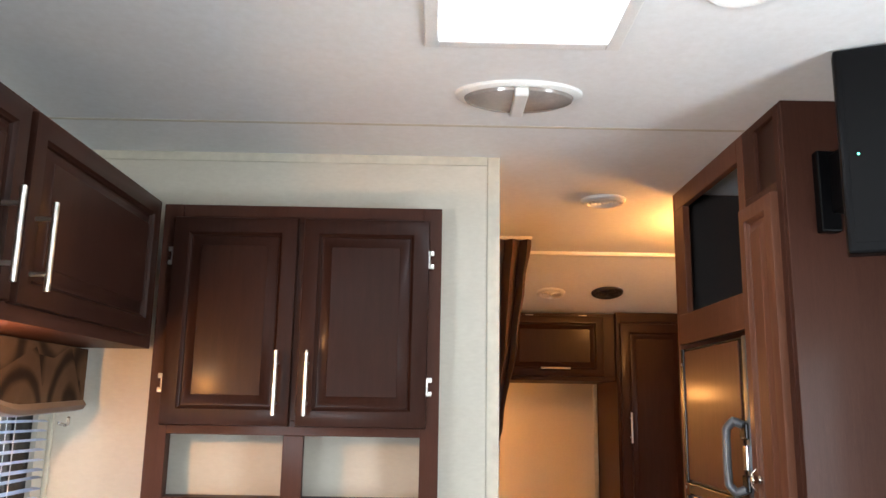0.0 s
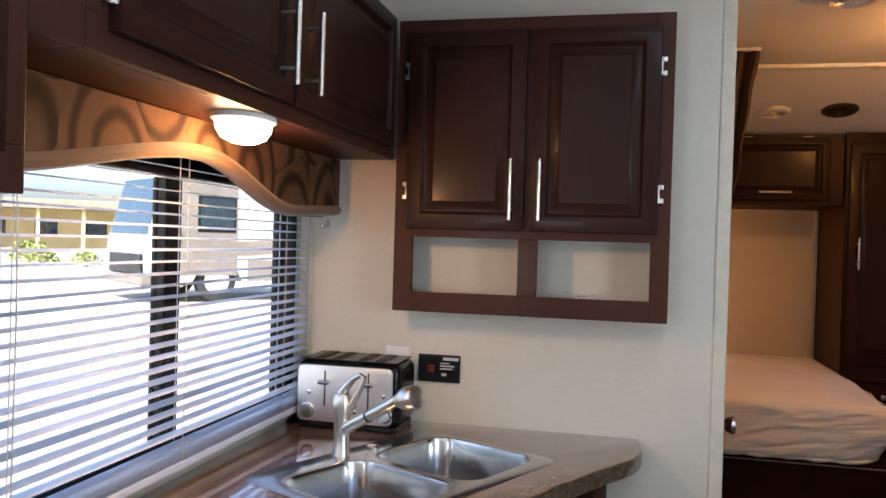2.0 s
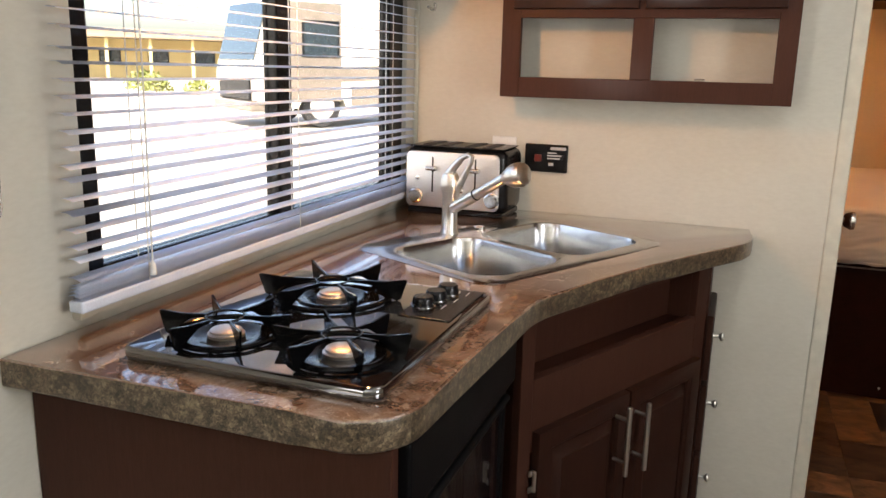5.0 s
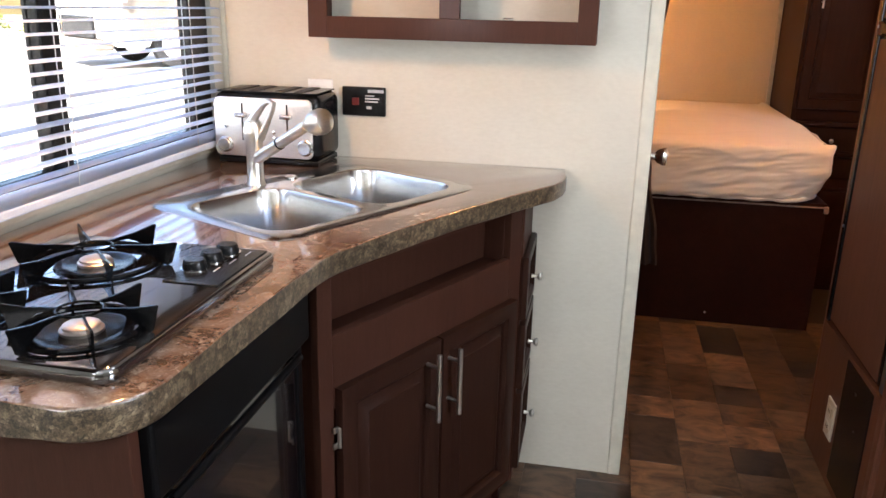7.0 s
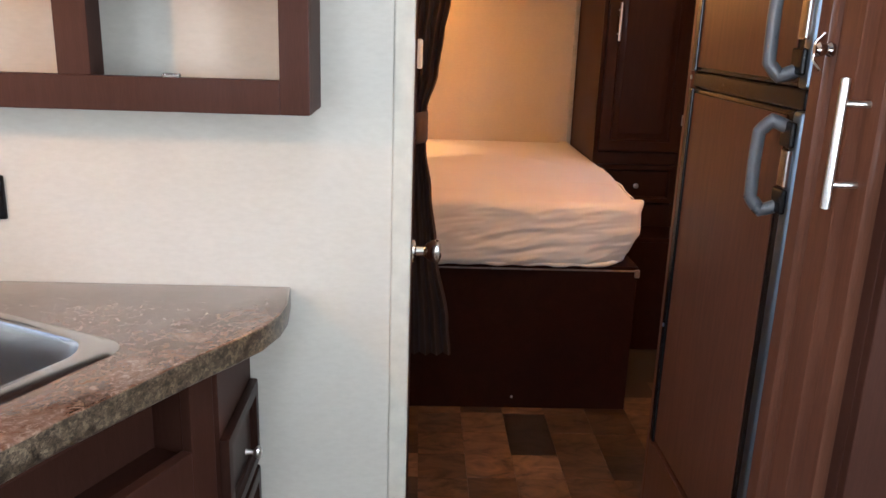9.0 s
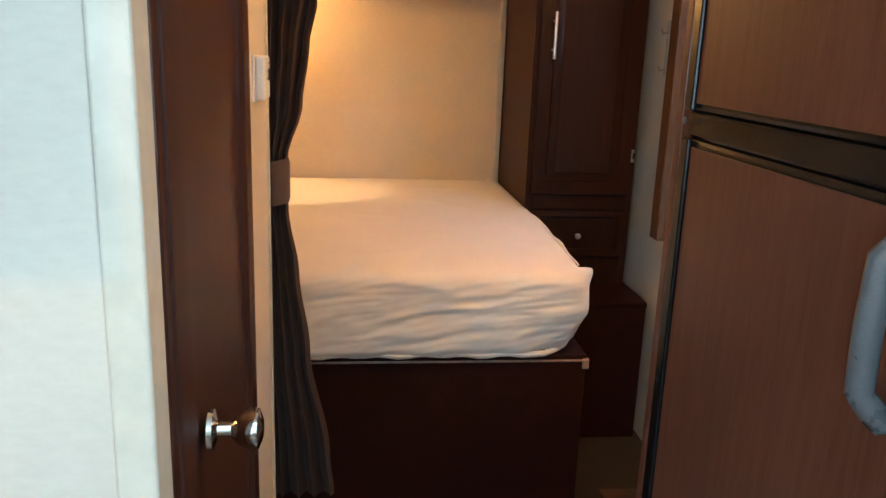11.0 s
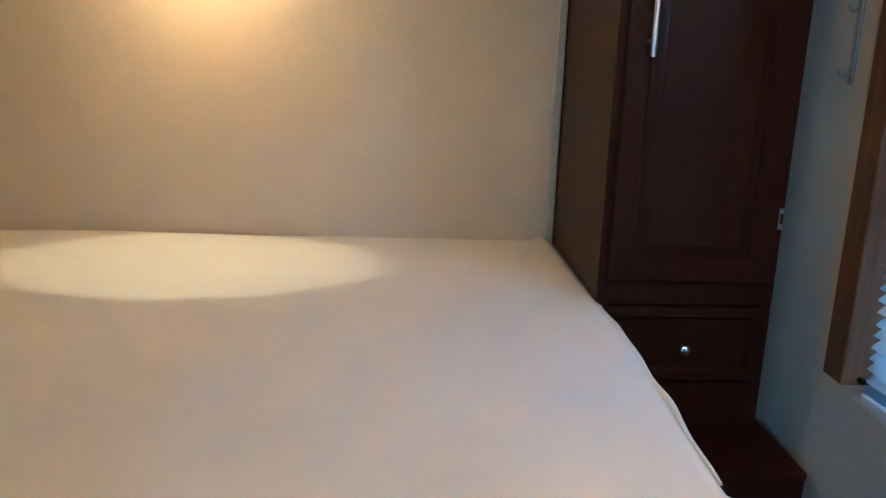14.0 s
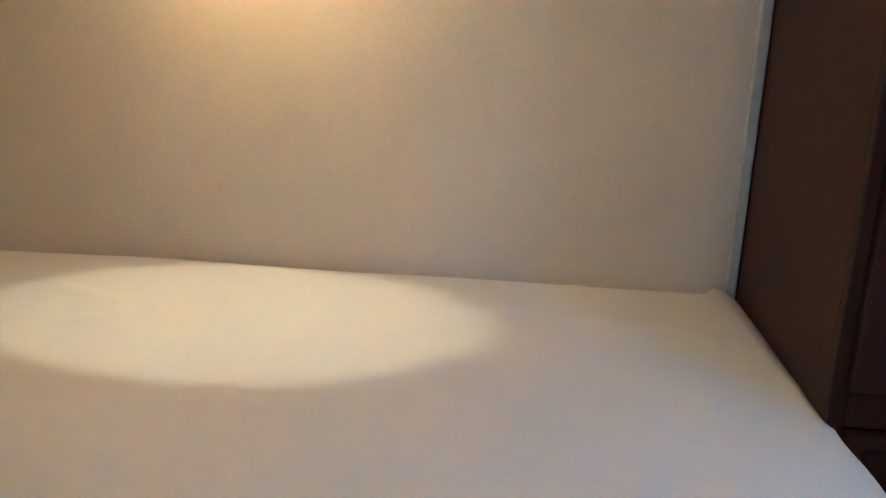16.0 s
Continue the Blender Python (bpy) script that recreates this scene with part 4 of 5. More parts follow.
def cooktop():
    x0, x1, y0, y1 = -0.742, -0.356, 0.938, 1.405
    th = thing("gas_cooktop", at((x0 + x1) / 2, (y0 + y1) / 2, ZT), "glossy black three-burner gas cooktop on the worktop", "cooktop")
    hx, hy = (x1 - x0) / 2, (y1 - y0) / 2
    bm = prism(rounded(-hx, -hy, hx, hy, 0.022), 0.0005, 0.020, 0.006)
    part("plate", bm, ENAMEL, th, "", True)
    cx, cy = (x0 + x1) / 2, (y0 + y1) / 2
    top = 0.0202
    part("control_strip", box(((0.095, 0.045, top), (hx - 0.012, hy - 0.014, top + 0.002)), bevel=0.0008), BLACK, th, "satin black knob panel")
    for i, (bx, by) in enumerate(((-0.634, 1.030), (-0.452, 1.030), (-0.590, 1.262))):
        x, y = bx - cx, by - cy
        part("burner_bowl", lathe(((0.060, 0.0), (0.058, 0.003), (0.046, 0.0032), (0.040, 0.001), (0.0, 0.001)), 28, at(x, y, top)), IRON, th, "", True)
        bn = part("burner", lathe(((0.0255, 0.0), (0.026, 0.005), (0.0225, 0.007), (0.0222, 0.0100), (0.019, 0.0118), (0.0, 0.0122)), 26, at(x, y, top)), BURNER, th, "pale metal burner cap", True)
        # star-shaped sheet-metal grate: two rings and six upright fins
        big = (0.97, 0.97, 1.28)[i]
        ring = tube([(0.074 * big * math.cos(radians(a)), 0.074 * big * math.sin(radians(a)), 0.0055) for a in range(0, 361, 12)], 0.0042, 8)
        g = part("grate", moved(ring, at(x, y, top)), IRON, th, "black star-shaped burner grate", True)
        part("grate_hub", moved(tube([(0.027 * math.cos(radians(a)), 0.027 * math.sin(radians(a)), 0.0295) for a in range(0, 361, 15)], 0.0017, 6), at(x, y, top)), IRON, g, "", True)
        prof = ((0.027 / big, 0.0275), (0.027 / big, 0.0312), (0.066, 0.0318), (0.094, 0.0355), (0.097, 0.0340), (0.089, 0.003), (0.084, 0.0), (0.078, 0.002), (0.068, 0.013), (0.050, 0.0245))
        for k in range(6):
            a = radians((17, 13, 15)[i] + 60 * k)
            c, s = math.cos(a), math.sin(a)
            bmb = bmesh.new()
            for off in (-0.0016, 0.0016):
                for r, z in prof:
                    bmb.verts.new((r * big * c - off * s, r * big * s + off * c, z))
            bmb.verts.ensure_lookup_table()
            n = len(prof)
            bmb.faces.new([bmb.verts[j] for j in range(n)])
            bmb.faces.new([bmb.verts[n + j] for j in range(n)])
            for j in range(n):
                bmb.faces.new((bmb.verts[j], bmb.verts[(j + 1) % n], bmb.verts[n + (j + 1) % n], bmb.verts[n + j]))
            part("fin", moved(bmb, at(x, y, top)), IRON, g)
    for kx, ky in ((-0.436, 1.280), (-0.430, 1.322), (-0.424, 1.364)):
        kn = part("control_knob", lathe(((0.0185, 0.0), (0.0185, 0.003), (0.0172, 0.009), (0.0165, 0.013), (0.0150, 0.0148), (0.0, 0.0150)), 24, at(kx - cx, ky - cy, top + 0.002)), BLACK, th, "", True)
        part("ring", lathe(((0.0215, 0.0), (0.0215, 0.0012), (0.019, 0.0014)), 24, at(kx - cx, ky - cy, top + 0.002)), CHROME, kn, "", True)
        part("marker", box(((kx - cx + 0.034, ky - cy - 0.010, top + 0.0021), (kx - cx + 0.0355, ky - cy + 0.012, top + 0.0027))), LABEL_GREY, th)


cooktop()


def toaster():
    x0, x1, y0, y1, z0, z1 = -0.842, -0.550, 2.150, 2.318, ZT + 0.004, 1.088
    th = thing("toaster", at((x0 + x1) / 2, (y0 + y1) / 2, ZT), "four-slice toaster in brushed steel and black plastic on the worktop", "toaster")
    hx, hy, h = (x1 - x0) / 2, (y1 - y0) / 2, z1 - ZT
    part("body", box(((-hx, -hy + 0.004, 0.012), (hx, hy, h - 0.004)), bevel=0.026, seg=5), BLACK, th, "", True)
    part("base", box(((-hx + 0.008, -hy + 0.006, 0.0005), (hx - 0.008, hy - 0.006, 0.016)), bevel=0.004), BLACK, th)
    plate = moved(prism(rounded(-hx + 0.006, 0.020, hx - 0.020, h - 0.016, 0.016), 0.0, 0.010, 0.003), Matrix.Translation((0, -hy + 0.009, 0)) @ pose(0, 0, 0, 90, 0, 0))
    fp = part("front_plate", plate, TOASTER_STEEL, th, "brushed steel front", True)
    part("top_plate", box(((-hx + 0.012, -hy + 0.012, h - 0.0045), (hx - 0.012, hy - 0.010, h - 0.001)), bevel=0.001), BLACK, th)
    for s in (-0.088, -0.038, 0.034, 0.084):
        part("slot", box(((s - 0.013, -hy + 0.022, h - 0.002), (s + 0.013, hy - 0.020, h + 0.0012)), bevel=0.001), CAVITY_SHADE, th, "dark bread slot")
    for s in (-0.062, 0.060):
        part("lever_track", box(((s - 0.0022, -hy - 0.0022, 0.062), (s + 0.0022, -hy - 0.0006, h - 0.030)), bevel=0.0004), CAVITY_SHADE, fp)
        part("lever", box(((s - 0.016, -hy - 0.020, h - 0.066), (s + 0.016, -hy - 0.002, h - 0.054)), bevel=0.004), STEEL, fp)
        side = -1 if s < 0 else 1
        part("dial", lathe(((0.021, 0), (0.021, 0.004), (0.017, 0.006), (0.016, 0.016), (0.0, 0.0165)), 22, at(s + side * 0.048, -hy - 0.001, 0.050, 90, 0, 0)), STEEL, fp, "", True)
        for k in range(3):
            part("button", lathe(((0.0052, 0), (0.0052, 0.003), (0.0, 0.0042)), 12, at(s - side * 0.036, -hy - 0.001, 0.052 + 0.017 * k, 90, 0, 0)), CHROME, fp, "", True)
        part("indicator", lathe(((0.0058, 0), (0.0055, 0.003), (0.0, 0.004)), 12, at(s + side * 0.044, -hy - 0.001, 0.098, 90, 0, 0)), CHROME, fp, "", True)


toaster()


def switch_panel():
    th = thing("monitor_panel", at(-0.488, PW, 1.053), "black system monitor panel with a red switch on the partition wall", "switch panel")
    part("plate", box(((-0.061, -0.009, -0.039), (0.061, 0, 0.039)), bevel=0.003), BLACK, th)
    part("rocker", box(((-0.032, -0.014, -0.010), (-0.012, -0.0092, 0.010)), bevel=0.002), RED, th, "red rocker switch")
    for a, b, c, d in ((0.012, 0.056, 0.024, 0.032), (0.004, 0.040, -0.002, 0.002), (0.004, 0.044, 0.006, 0.010), (0.004, 0.030, 0.014, 0.017), (0.008, 0.022, -0.020, -0.012)):
        part("print", box(((a, -0.0098, c), (b, -0.0091, d))), LABEL_GREY, th)


switch_panel()


def outlet(name, m, label, ivory=False):
    th = thing(name, m, label, "outlet")
    mat = IVORY if ivory else WHITE_PLASTIC
    part("cover_plate", box(((-0.036, -0.006, -0.058), (0.036, 0, 0.058)), bevel=0.003), mat, th)
    for z in (-0.024, 0.024):
        r = part("socket", box(((-0.017, -0.0085, z - 0.015), (0.017, -0.0062, z + 0.015)), bevel=0.002), mat, th)
        for x in (-0.006, 0.006):
            part("slot", box(((x - 0.0012, -0.0091, z - 0.004), (x + 0.0012, -0.0084, z + 0.006))), BLACK, r)
    return th


outlet("wall_outlet", facing(-0.612, PW, 1.050, "south"), "white wall outlet behind the toaster")
outlet("wall_outlet", facing(XL, 0.852, 1.030, "east"), "white wall outlet with a night light plugged in")


def night_light():
    th = thing("night_light", at(XL + 0.009, 0.842, 1.078), "clear ribbed plug-in night light on the wall outlet", "night light")
    part("base", box(((0, -0.026, -0.020), (0.032, 0.026, 0.022)), bevel=0.008, seg=3), WHITE_PLASTIC, th, "", True)
    part("sensor", lathe(((0.007, 0), (0.006, 0.003), (0, 0.004)), 14, at(0.032, 0.010, 0.0, 0, 90, 0)), BLACK, th, "", True)
    bm = bmesh.new()
    n, rings = 40, []
    for r, z in ((0.024, 0.022), (0.027, 0.034), (0.027, 0.085), (0.025, 0.096), (0.012, 0.100)):
        rings.append([bm.verts.new((0.028 + r * (1 + 0.05 * (k % 2)) * math.cos(2 * math.pi * k / n), r * (1 + 0.05 * (k % 2)) * math.sin(2 * math.pi * k / n), z)) for k in range(n)])
    for lo, hi in zip(rings, rings[1:]):
        for k in range(n):
            bm.faces.new((lo[k], lo[(k + 1) % n], hi[(k + 1) % n], hi[k]))
    bm.faces.new(rings[-1])
    part("ribbed_shade", bm, CLEAR, th, "clear ribbed shade", True)


night_light()

# ---- refrigerator wall ----
GX = 0.87  # the plane of the tall fronts


def fridge_unit():
    th = thing("refrigerator_cabinet", at(GX, 0, 0), "brown wood tall cabinet around the refrigerator with an open cubby above", "cabinet")
    d = XR - GX - 0.002
    part("end_panel", box(((0, 2.684, 0), (d, 2.702, ZC - 0.001)), bevel=0.002), WALNUT, th)
    part("divider", box(((0.021, 2.128, 0), (d, 2.146, ZC - 0.001)), bevel=0.001), WALNUT, th)
    part("face_frame", box(((0, 2.108, 0.0), (0.020, 2.150, ZC - 0.001)), ((0, 2.150, 2.125), (0.020, 2.684, ZC - 0.001)), ((0, 2.150, 1.700), (0.020, 2.684, 1.790)), ((0, 2.150, 0.0), (0.020, 2.684, 0.412)), ((0, 2.600, 1.790), (0.020, 2.684, 2.125)), bevel=0.002), WALNUT, th)
    # The cubby's inner shade is painted: near-black boards cover its wooden sides.
    part("cubby_shelf", box(((0.0205, 2.147, 1.776), (0.45, 2.683, 1.786)), bevel=0.001), CAVITY_SHADE, th, "cubby board painted dark for shade")
    part("cubby_back", box(((0.4505, 2.147, 1.786), (0.46, 2.683, ZC - 0.002)), bevel=0.001), CAVITY_SHADE, th, "cubby board painted dark for shade")
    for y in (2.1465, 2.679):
        part("cubby_side_shade", box(((0.0205, y, 1.7865), (0.45, y + 0.0035, ZC - 0.004)), bevel=0.001), CAVITY_SHADE, th, "cubby board painted dark for shade")
    part("lower_panel", box(((-0.004, 2.20, 0.03), (-0.0005, 2.42, 0.40)), bevel=0.001), BLACK, th, "black furnace cover")

    fr = thing("refrigerator", at(GX + 0.034, 2.150, 0.418), "two-door refrigerator with brown wood panels, black frame and grey loop handles", "refrigerator")
    w = 0.533
    part("body", box(((0.012, 0.004, 0.0), (d - 0.06, w - 0.004, 1.272)), bevel=0.003), BLACK, fr)
    for lo, hi in ((0.004, 0.838), (0.872, 1.268)):
        dr = part("door", box(((-0.030, 0.034, lo), (0.010, w - 0.010, hi)), bevel=0.006), BLACK, fr)
        part("wood_panel", box(((-0.0335, 0.062, lo + 0.010), (-0.0302, w - 0.036, hi - 0.010)), bevel=0.0008), WALNUT, dr, "brown wood insert panel")
        part("edge_strip", box(((-0.036, 0.004, lo), (0.008, 0.0335, hi)), bevel=0.005), GREY_METAL, dr, "blue-grey metal edge strip")
        part("frame_edge", box(((-0.038, w - 0.034, lo), (-0.0305, w - 0.010, hi)), bevel=0.003), BLACK, dr)
    part("centre_trim", box(((-0.030, 0.012, 0.8385), (0.010, w - 0.010, 0.8715)), bevel=0.004), BLACK, fr, "glossy black strip between the doors")
    for z0, z1 in ((0.676, 0.822), (0.888, 1.060)):
        zc = (z0 + z1) / 2
        h = (z1 - z0) / 2
        pts = [(-0.034, 0.040, zc - h + 0.012)] + [(-0.060, 0.048, zc - h)] + [(-0.075, 0.056, zc - h + 0.020)] + [(-0.076, 0.057, zc)] + [(-0.075, 0.056, zc + h - 0.020), (-0.060, 0.048, zc + h), (-0.034, 0.040, zc + h - 0.012)]
        fine = []
        for a, b in zip(pts, pts[1:]):
            fine += [Vector(a).lerp(Vector(b), k / 4) for k in range(4)]
        hd = part("handle", moved(tube(fine + [Vector(pts[-1])], 0.0108, 10), I4), GREY_PLASTIC, fr, "grey plastic loop handle", True)
        for s in (-1, 1):
            part("mount", box(((-0.044, 0.012, zc + s * h * 0.72 - 0.020), (-0.0345, 0.052, zc + s * h * 0.72 + 0.020)), bevel=0.004), BLACK, hd)
        part("latch", box(((-0.046, 0.010, zc - 0.030), (-0.0362, 0.036, zc + 0.030)), bevel=0.003), STEEL, hd, "silver latch plate")
    for z in (0.30, 0.86, 1.22):
        part("hinge_pin", lathe(((0.0045, 0), (0.0045, 0.002), (0, 0.003)), 12, at(-0.038, w - 0.022, z, 0, -90, 0)), GREY_METAL, fr, "", True)

    pn = thing("pantry_cabinet", at(GX, 0, 0), "brown wood pantry cabinet with a tall moulded door", "cabinet")
    part("end_panel", box(((0, 1.880, 0), (d, 1.898, ZC - 0.001)), bevel=0.002), CHERRY_FRAME, pn, "plain cherry end panel")
    part("face_frame", box(((0, 1.8985, 0.0), (0.020, 1.925, ZC - 0.001)), ((0, 1.925, 1.985), (0.020, 2.107, 2.010)), ((0, 1.925, 2.165), (0.020, 2.107, ZC - 0.001)), ((0, 1.925, 0.0), (0.020, 2.107, 0.09)), ((0, 2.035, 2.010), (0.020, 2.107, 2.165)), bevel=0.0015), CHERRY_FRAME, pn)
    part("top_recess", box(((0.010, 1.925, 2.005), (0.016, 2.036, 2.170))), CHERRY, pn)
    dr = part("door", moved(panel_door(0.190, 1.90, 0.046), facing(0.0, 2.112, 0.085, "west")), WALNUT, pn, "", True)
    part("handle", moved(bar_handle(0.165, 0.036, 0.006), facing(-0.019, 1.945, 1.236, "west")), NICKEL, dr, "brushed nickel bar handle", True)
    part("lock", join(lathe(((0.010, 0), (0.010, 0.004), (0.006, 0.008), (0.009, 0.014), (0.010, 0.020), (0.006, 0.024), (0, 0.0245)), 18, at(-0.019, 2.060, 1.350, 0, -90, 0))), CHROME, dr, "chrome door lock", True)
    part("keeper", tube([(-0.019, 2.086, 1.372), (-0.030, 2.088, 1.360), (-0.030, 2.088, 1.335), (-0.019, 2.086, 1.322)], 0.0025, 8), CHROME, dr, "", True)


fridge_unit()
outlet("floor_outlet", facing(GX - 0.0005, 2.480, 0.185, "west"), "ivory outlet low on the refrigerator cabinet", True)


def television():
    m = Matrix.Translation((0.868, 1.640, 1.992)) @ pose(0, 0, 0, 0, 0, -24)
    th = thing("television", m, "flat black television on a swing arm beside the pantry", "television")
    part("case", box(((0, -0.018, -0.207), (0.52, 0.022, 0.190)), bevel=0.006), TV_BLACK, th)
    part("screen", box(((0.014, -0.0192, -0.187), (0.506, -0.0182, 0.176)), bevel=0.0004), TV_BLACK, th, "dark switched-off screen")
    part("indicator", lathe(((0.0022, 0), (0.002, 0.001), (0, 0.0012)), 10, at(0.03, -0.0192, -0.02, 90, 0, 0)), PILOT, th, "small green indicator light")
    inv = m.inverted()
    part("swing_arm", moved(join(box(((0.955, 1.800, 1.92), (0.985, 1.862, 2.05)), bevel=0.004), box(((0.930, 1.852, 1.88), (0.975, 1.879, 2.06)), bevel=0.004), rod((0.970, 1.805, 1.985), (1.06, 1.60, 1.985), 0.014, 12)), inv), TV_BLACK, th, "black metal swing arm")


television()

# ---- bedroom ----


def bed_base():
    th = thing("bed_platform", at(0, 0, 0), "dark espresso plywood bed platform with scuffed trim along its top", "bed frame")
    part("front_panel", box(((XL + 0.002, 3.650, 0.0), (1.086, 3.668, 0.540)), bevel=0.002), ESPRESSO, th)
    part("side_panel", box(((1.070, 3.668, 0.0), (1.0865, YN - 0.002, 0.540)), bevel=0.002), ESPRESSO, th)
    part("deck", box(((XL + 0.002, 3.652, 0.5405), (1.088, YN - 0.002, 0.558)), bevel=0.002), ESPRESSO, th)
    part("edge_trim", box(((0.30, 3.646, 0.541), (1.091, 3.6515, 0.547)), bevel=0.002), SEAL, th, "scuffed pale edge strip")
    part("corner_cap", box(((1.076, 3.644, 0.520), (1.094, 3.660, 0.549)), bevel=0.003), SEAL, th)
    part("screw", lathe(((0.005, 0), (0.005, 0.002), (0, 0.003)), 10, at(0.66, 3.650, 0.045, 90, 0, 0)), NICKEL, th)


bed_base()


def mattress():
    """A soft block under a fitted sheet: full sides, creased flanks, pinched upper corners."""
    x0, x1, y0, y1, z0, z1 = XL + 0.02, 1.073, 3.626, 4.992, 0.5585, 0.806
    nx, ny, nz = 230, 110, 40
    cx, cy, cz = (x0 + x1) / 2, (y0 + y1) / 2, (z0 + z1) / 2
    hx, hy, hz = (x1 - x0) / 2, (y1 - y0) / 2, (z1 - z0) / 2
    bm = bmesh.new()

    def place(u, v, w):
        p = Vector((u * hx, v * hy, w * hz))
        r = 0.030
        core = Vector((max(-hx + r, min(hx - r, p.x)), max(-hy + r, min(hy - r, p.y)), max(-hz + r, min(hz - r, p.z))))
        d = p - core
        if d.length > 1e-6:
            p = core + d.normalized() * r
        q = Vector((cx + p.x, cy + p.y, cz + p.z))
        front = max(0.0, min(1.0, (-p.y - hy + 0.06) / 0.06))
        flank = max(0.0, min(1.0, (p.x - hx + 0.06) / 0.06))
        top = max(0.0, min(1.0, (p.z - hz + 0.02) / 0.02))
        crease = noise.noise((q.x * 4.0 + q.z * 6.0, q.y * 2.0, q.z * 20.0 - q.x * 5.5))
        crease = 1.0 - abs(crease) * 2.2
        soft = noise.noise((q.x * 3.1, q.y * 3.1, 4.0))
        crease += 0.5 * (1.0 - abs(noise.noise((q.x * 5.0 + q.z * 9.0, 3.0, q.z * 44.0 - q.x * 7.0))) * 2.6)
        q.y -= front * (0.0055 * max(crease, -0.3) + 0.004 * (1 - (p.z / hz) ** 2))
        q.x += flank * (0.008 * max(noise.noise((q.y * 2.0 + q.z * 5, q.z * 15.0, 2.0)), -0.3) + 0.006 * (1 - (p.z / hz) ** 2) + 0.014 * (1 - (p.y / hy) ** 2))
        q.z += top * (0.004 * soft + 0.0025 * max(0.0, 1 - abs(noise.noise((q.x * 1.6 + q.y * 2.2, q.y * 3.0 - q.x * 1.1, 9.0))) * 9.0))
        q.z += max(0.0, p.z / hz) * (-0.001 + 0.012 * p.y / hy)
        # the sheet's upper front corner is pulled to a small ear
        for ex, ey, ox, oy, oz in ((x1, y0 + 0.034, 0.024, -0.003, 0.012), (x1 - 0.03, y1, -0.012, 0.0, 0.012)):
            k = math.exp(-(((q.x - ex) ** 2 + (q.y - ey) ** 2) / 0.0008 + ((q.z - z1) ** 2) / 0.0008))
            q += Vector((ox, oy, oz)) * k * 1.6
        # the lower corner tucks under
        k = math.exp(-((q.x - x1) ** 2 + (q.y - y0) ** 2) / 0.02) * max(0.0, -p.z / hz)
        q += Vector((-0.045, 0.030, 0.014)) * k
        return q

    cache = {}

    def vert(i, j, k):
        key = (i, j, k)
        if key not in cache:
            cache[key] = bm.verts.new(place(2 * i / nx - 1, 2 * j / ny - 1, 2 * k / nz - 1))
        return cache[key]

    for i in range(nx):
        for j in range(ny):
            for k in (0, nz):
                bm.faces.new((vert(i, j, k), vert(i + 1, j, k), vert(i + 1, j + 1, k), vert(i, j + 1, k)))
        for k in range(nz):
            for j in (0, ny):
                bm.faces.new((vert(i, j, k), vert(i + 1, j, k), vert(i + 1, j, k + 1), vert(i, j, k + 1)))
    for j in range(ny):
        for k in range(nz):
            for i in (0, nx):
                bm.faces.new((vert(i, j, k), vert(i, j + 1, k), vert(i, j + 1, k + 1), vert(i, j, k + 1)))
    th = thing("mattress", I4, "mattress in a creased off-white fitted sheet on the bed platform", "mattress")
    ob = part("fitted_sheet", bm, SHEET, th)
    for p in ob.data.polygons:
        p.use_smooth = True
    hem = [(x0 + 0.05 + (x1 - x0 - 0.16) * k / 60, y0 + 0.012 + 0.004 * math.sin(k * 0.9), z0 + 0.010 + 0.003 * math.sin(k * 1.7)) for k in range(61)]
    hem += [(x1 - 0.075, y0 + 0.030, z0 + 0.016), (x1 - 0.050, y0 + 0.052, z0 + 0.019), (x1 - 0.032, y0 + 0.085, z0 + 0.015)]
    hem += [(x1 - 0.010 + 0.003 * math.sin(k), y0 + 0.15 + (y1 - y0 - 0.2) * k / 40, z0 + 0.010) for k in range(41)]
    part("elastic_hem", tube(hem, 0.0085, 8), SHEET, th, "gathered elastic hem", True)
    fold = [(x1 - 0.006 + 0.013 * (1 - (k / 25 - 1) ** 2) + 0.002 * math.sin(k * 0.8), y0 + 0.10 + (y1 - y0 - 0.16) * k / 50, z1 - 0.014 - 0.003 * math.sin(k * 0.5)) for k in range(51)]
    part("sheet_fold", tube(fold, [0.002 + 0.006 * math.sin(math.pi * k / 50) for k in range(51)], 8), SHEET, th, "", True)


mattress()


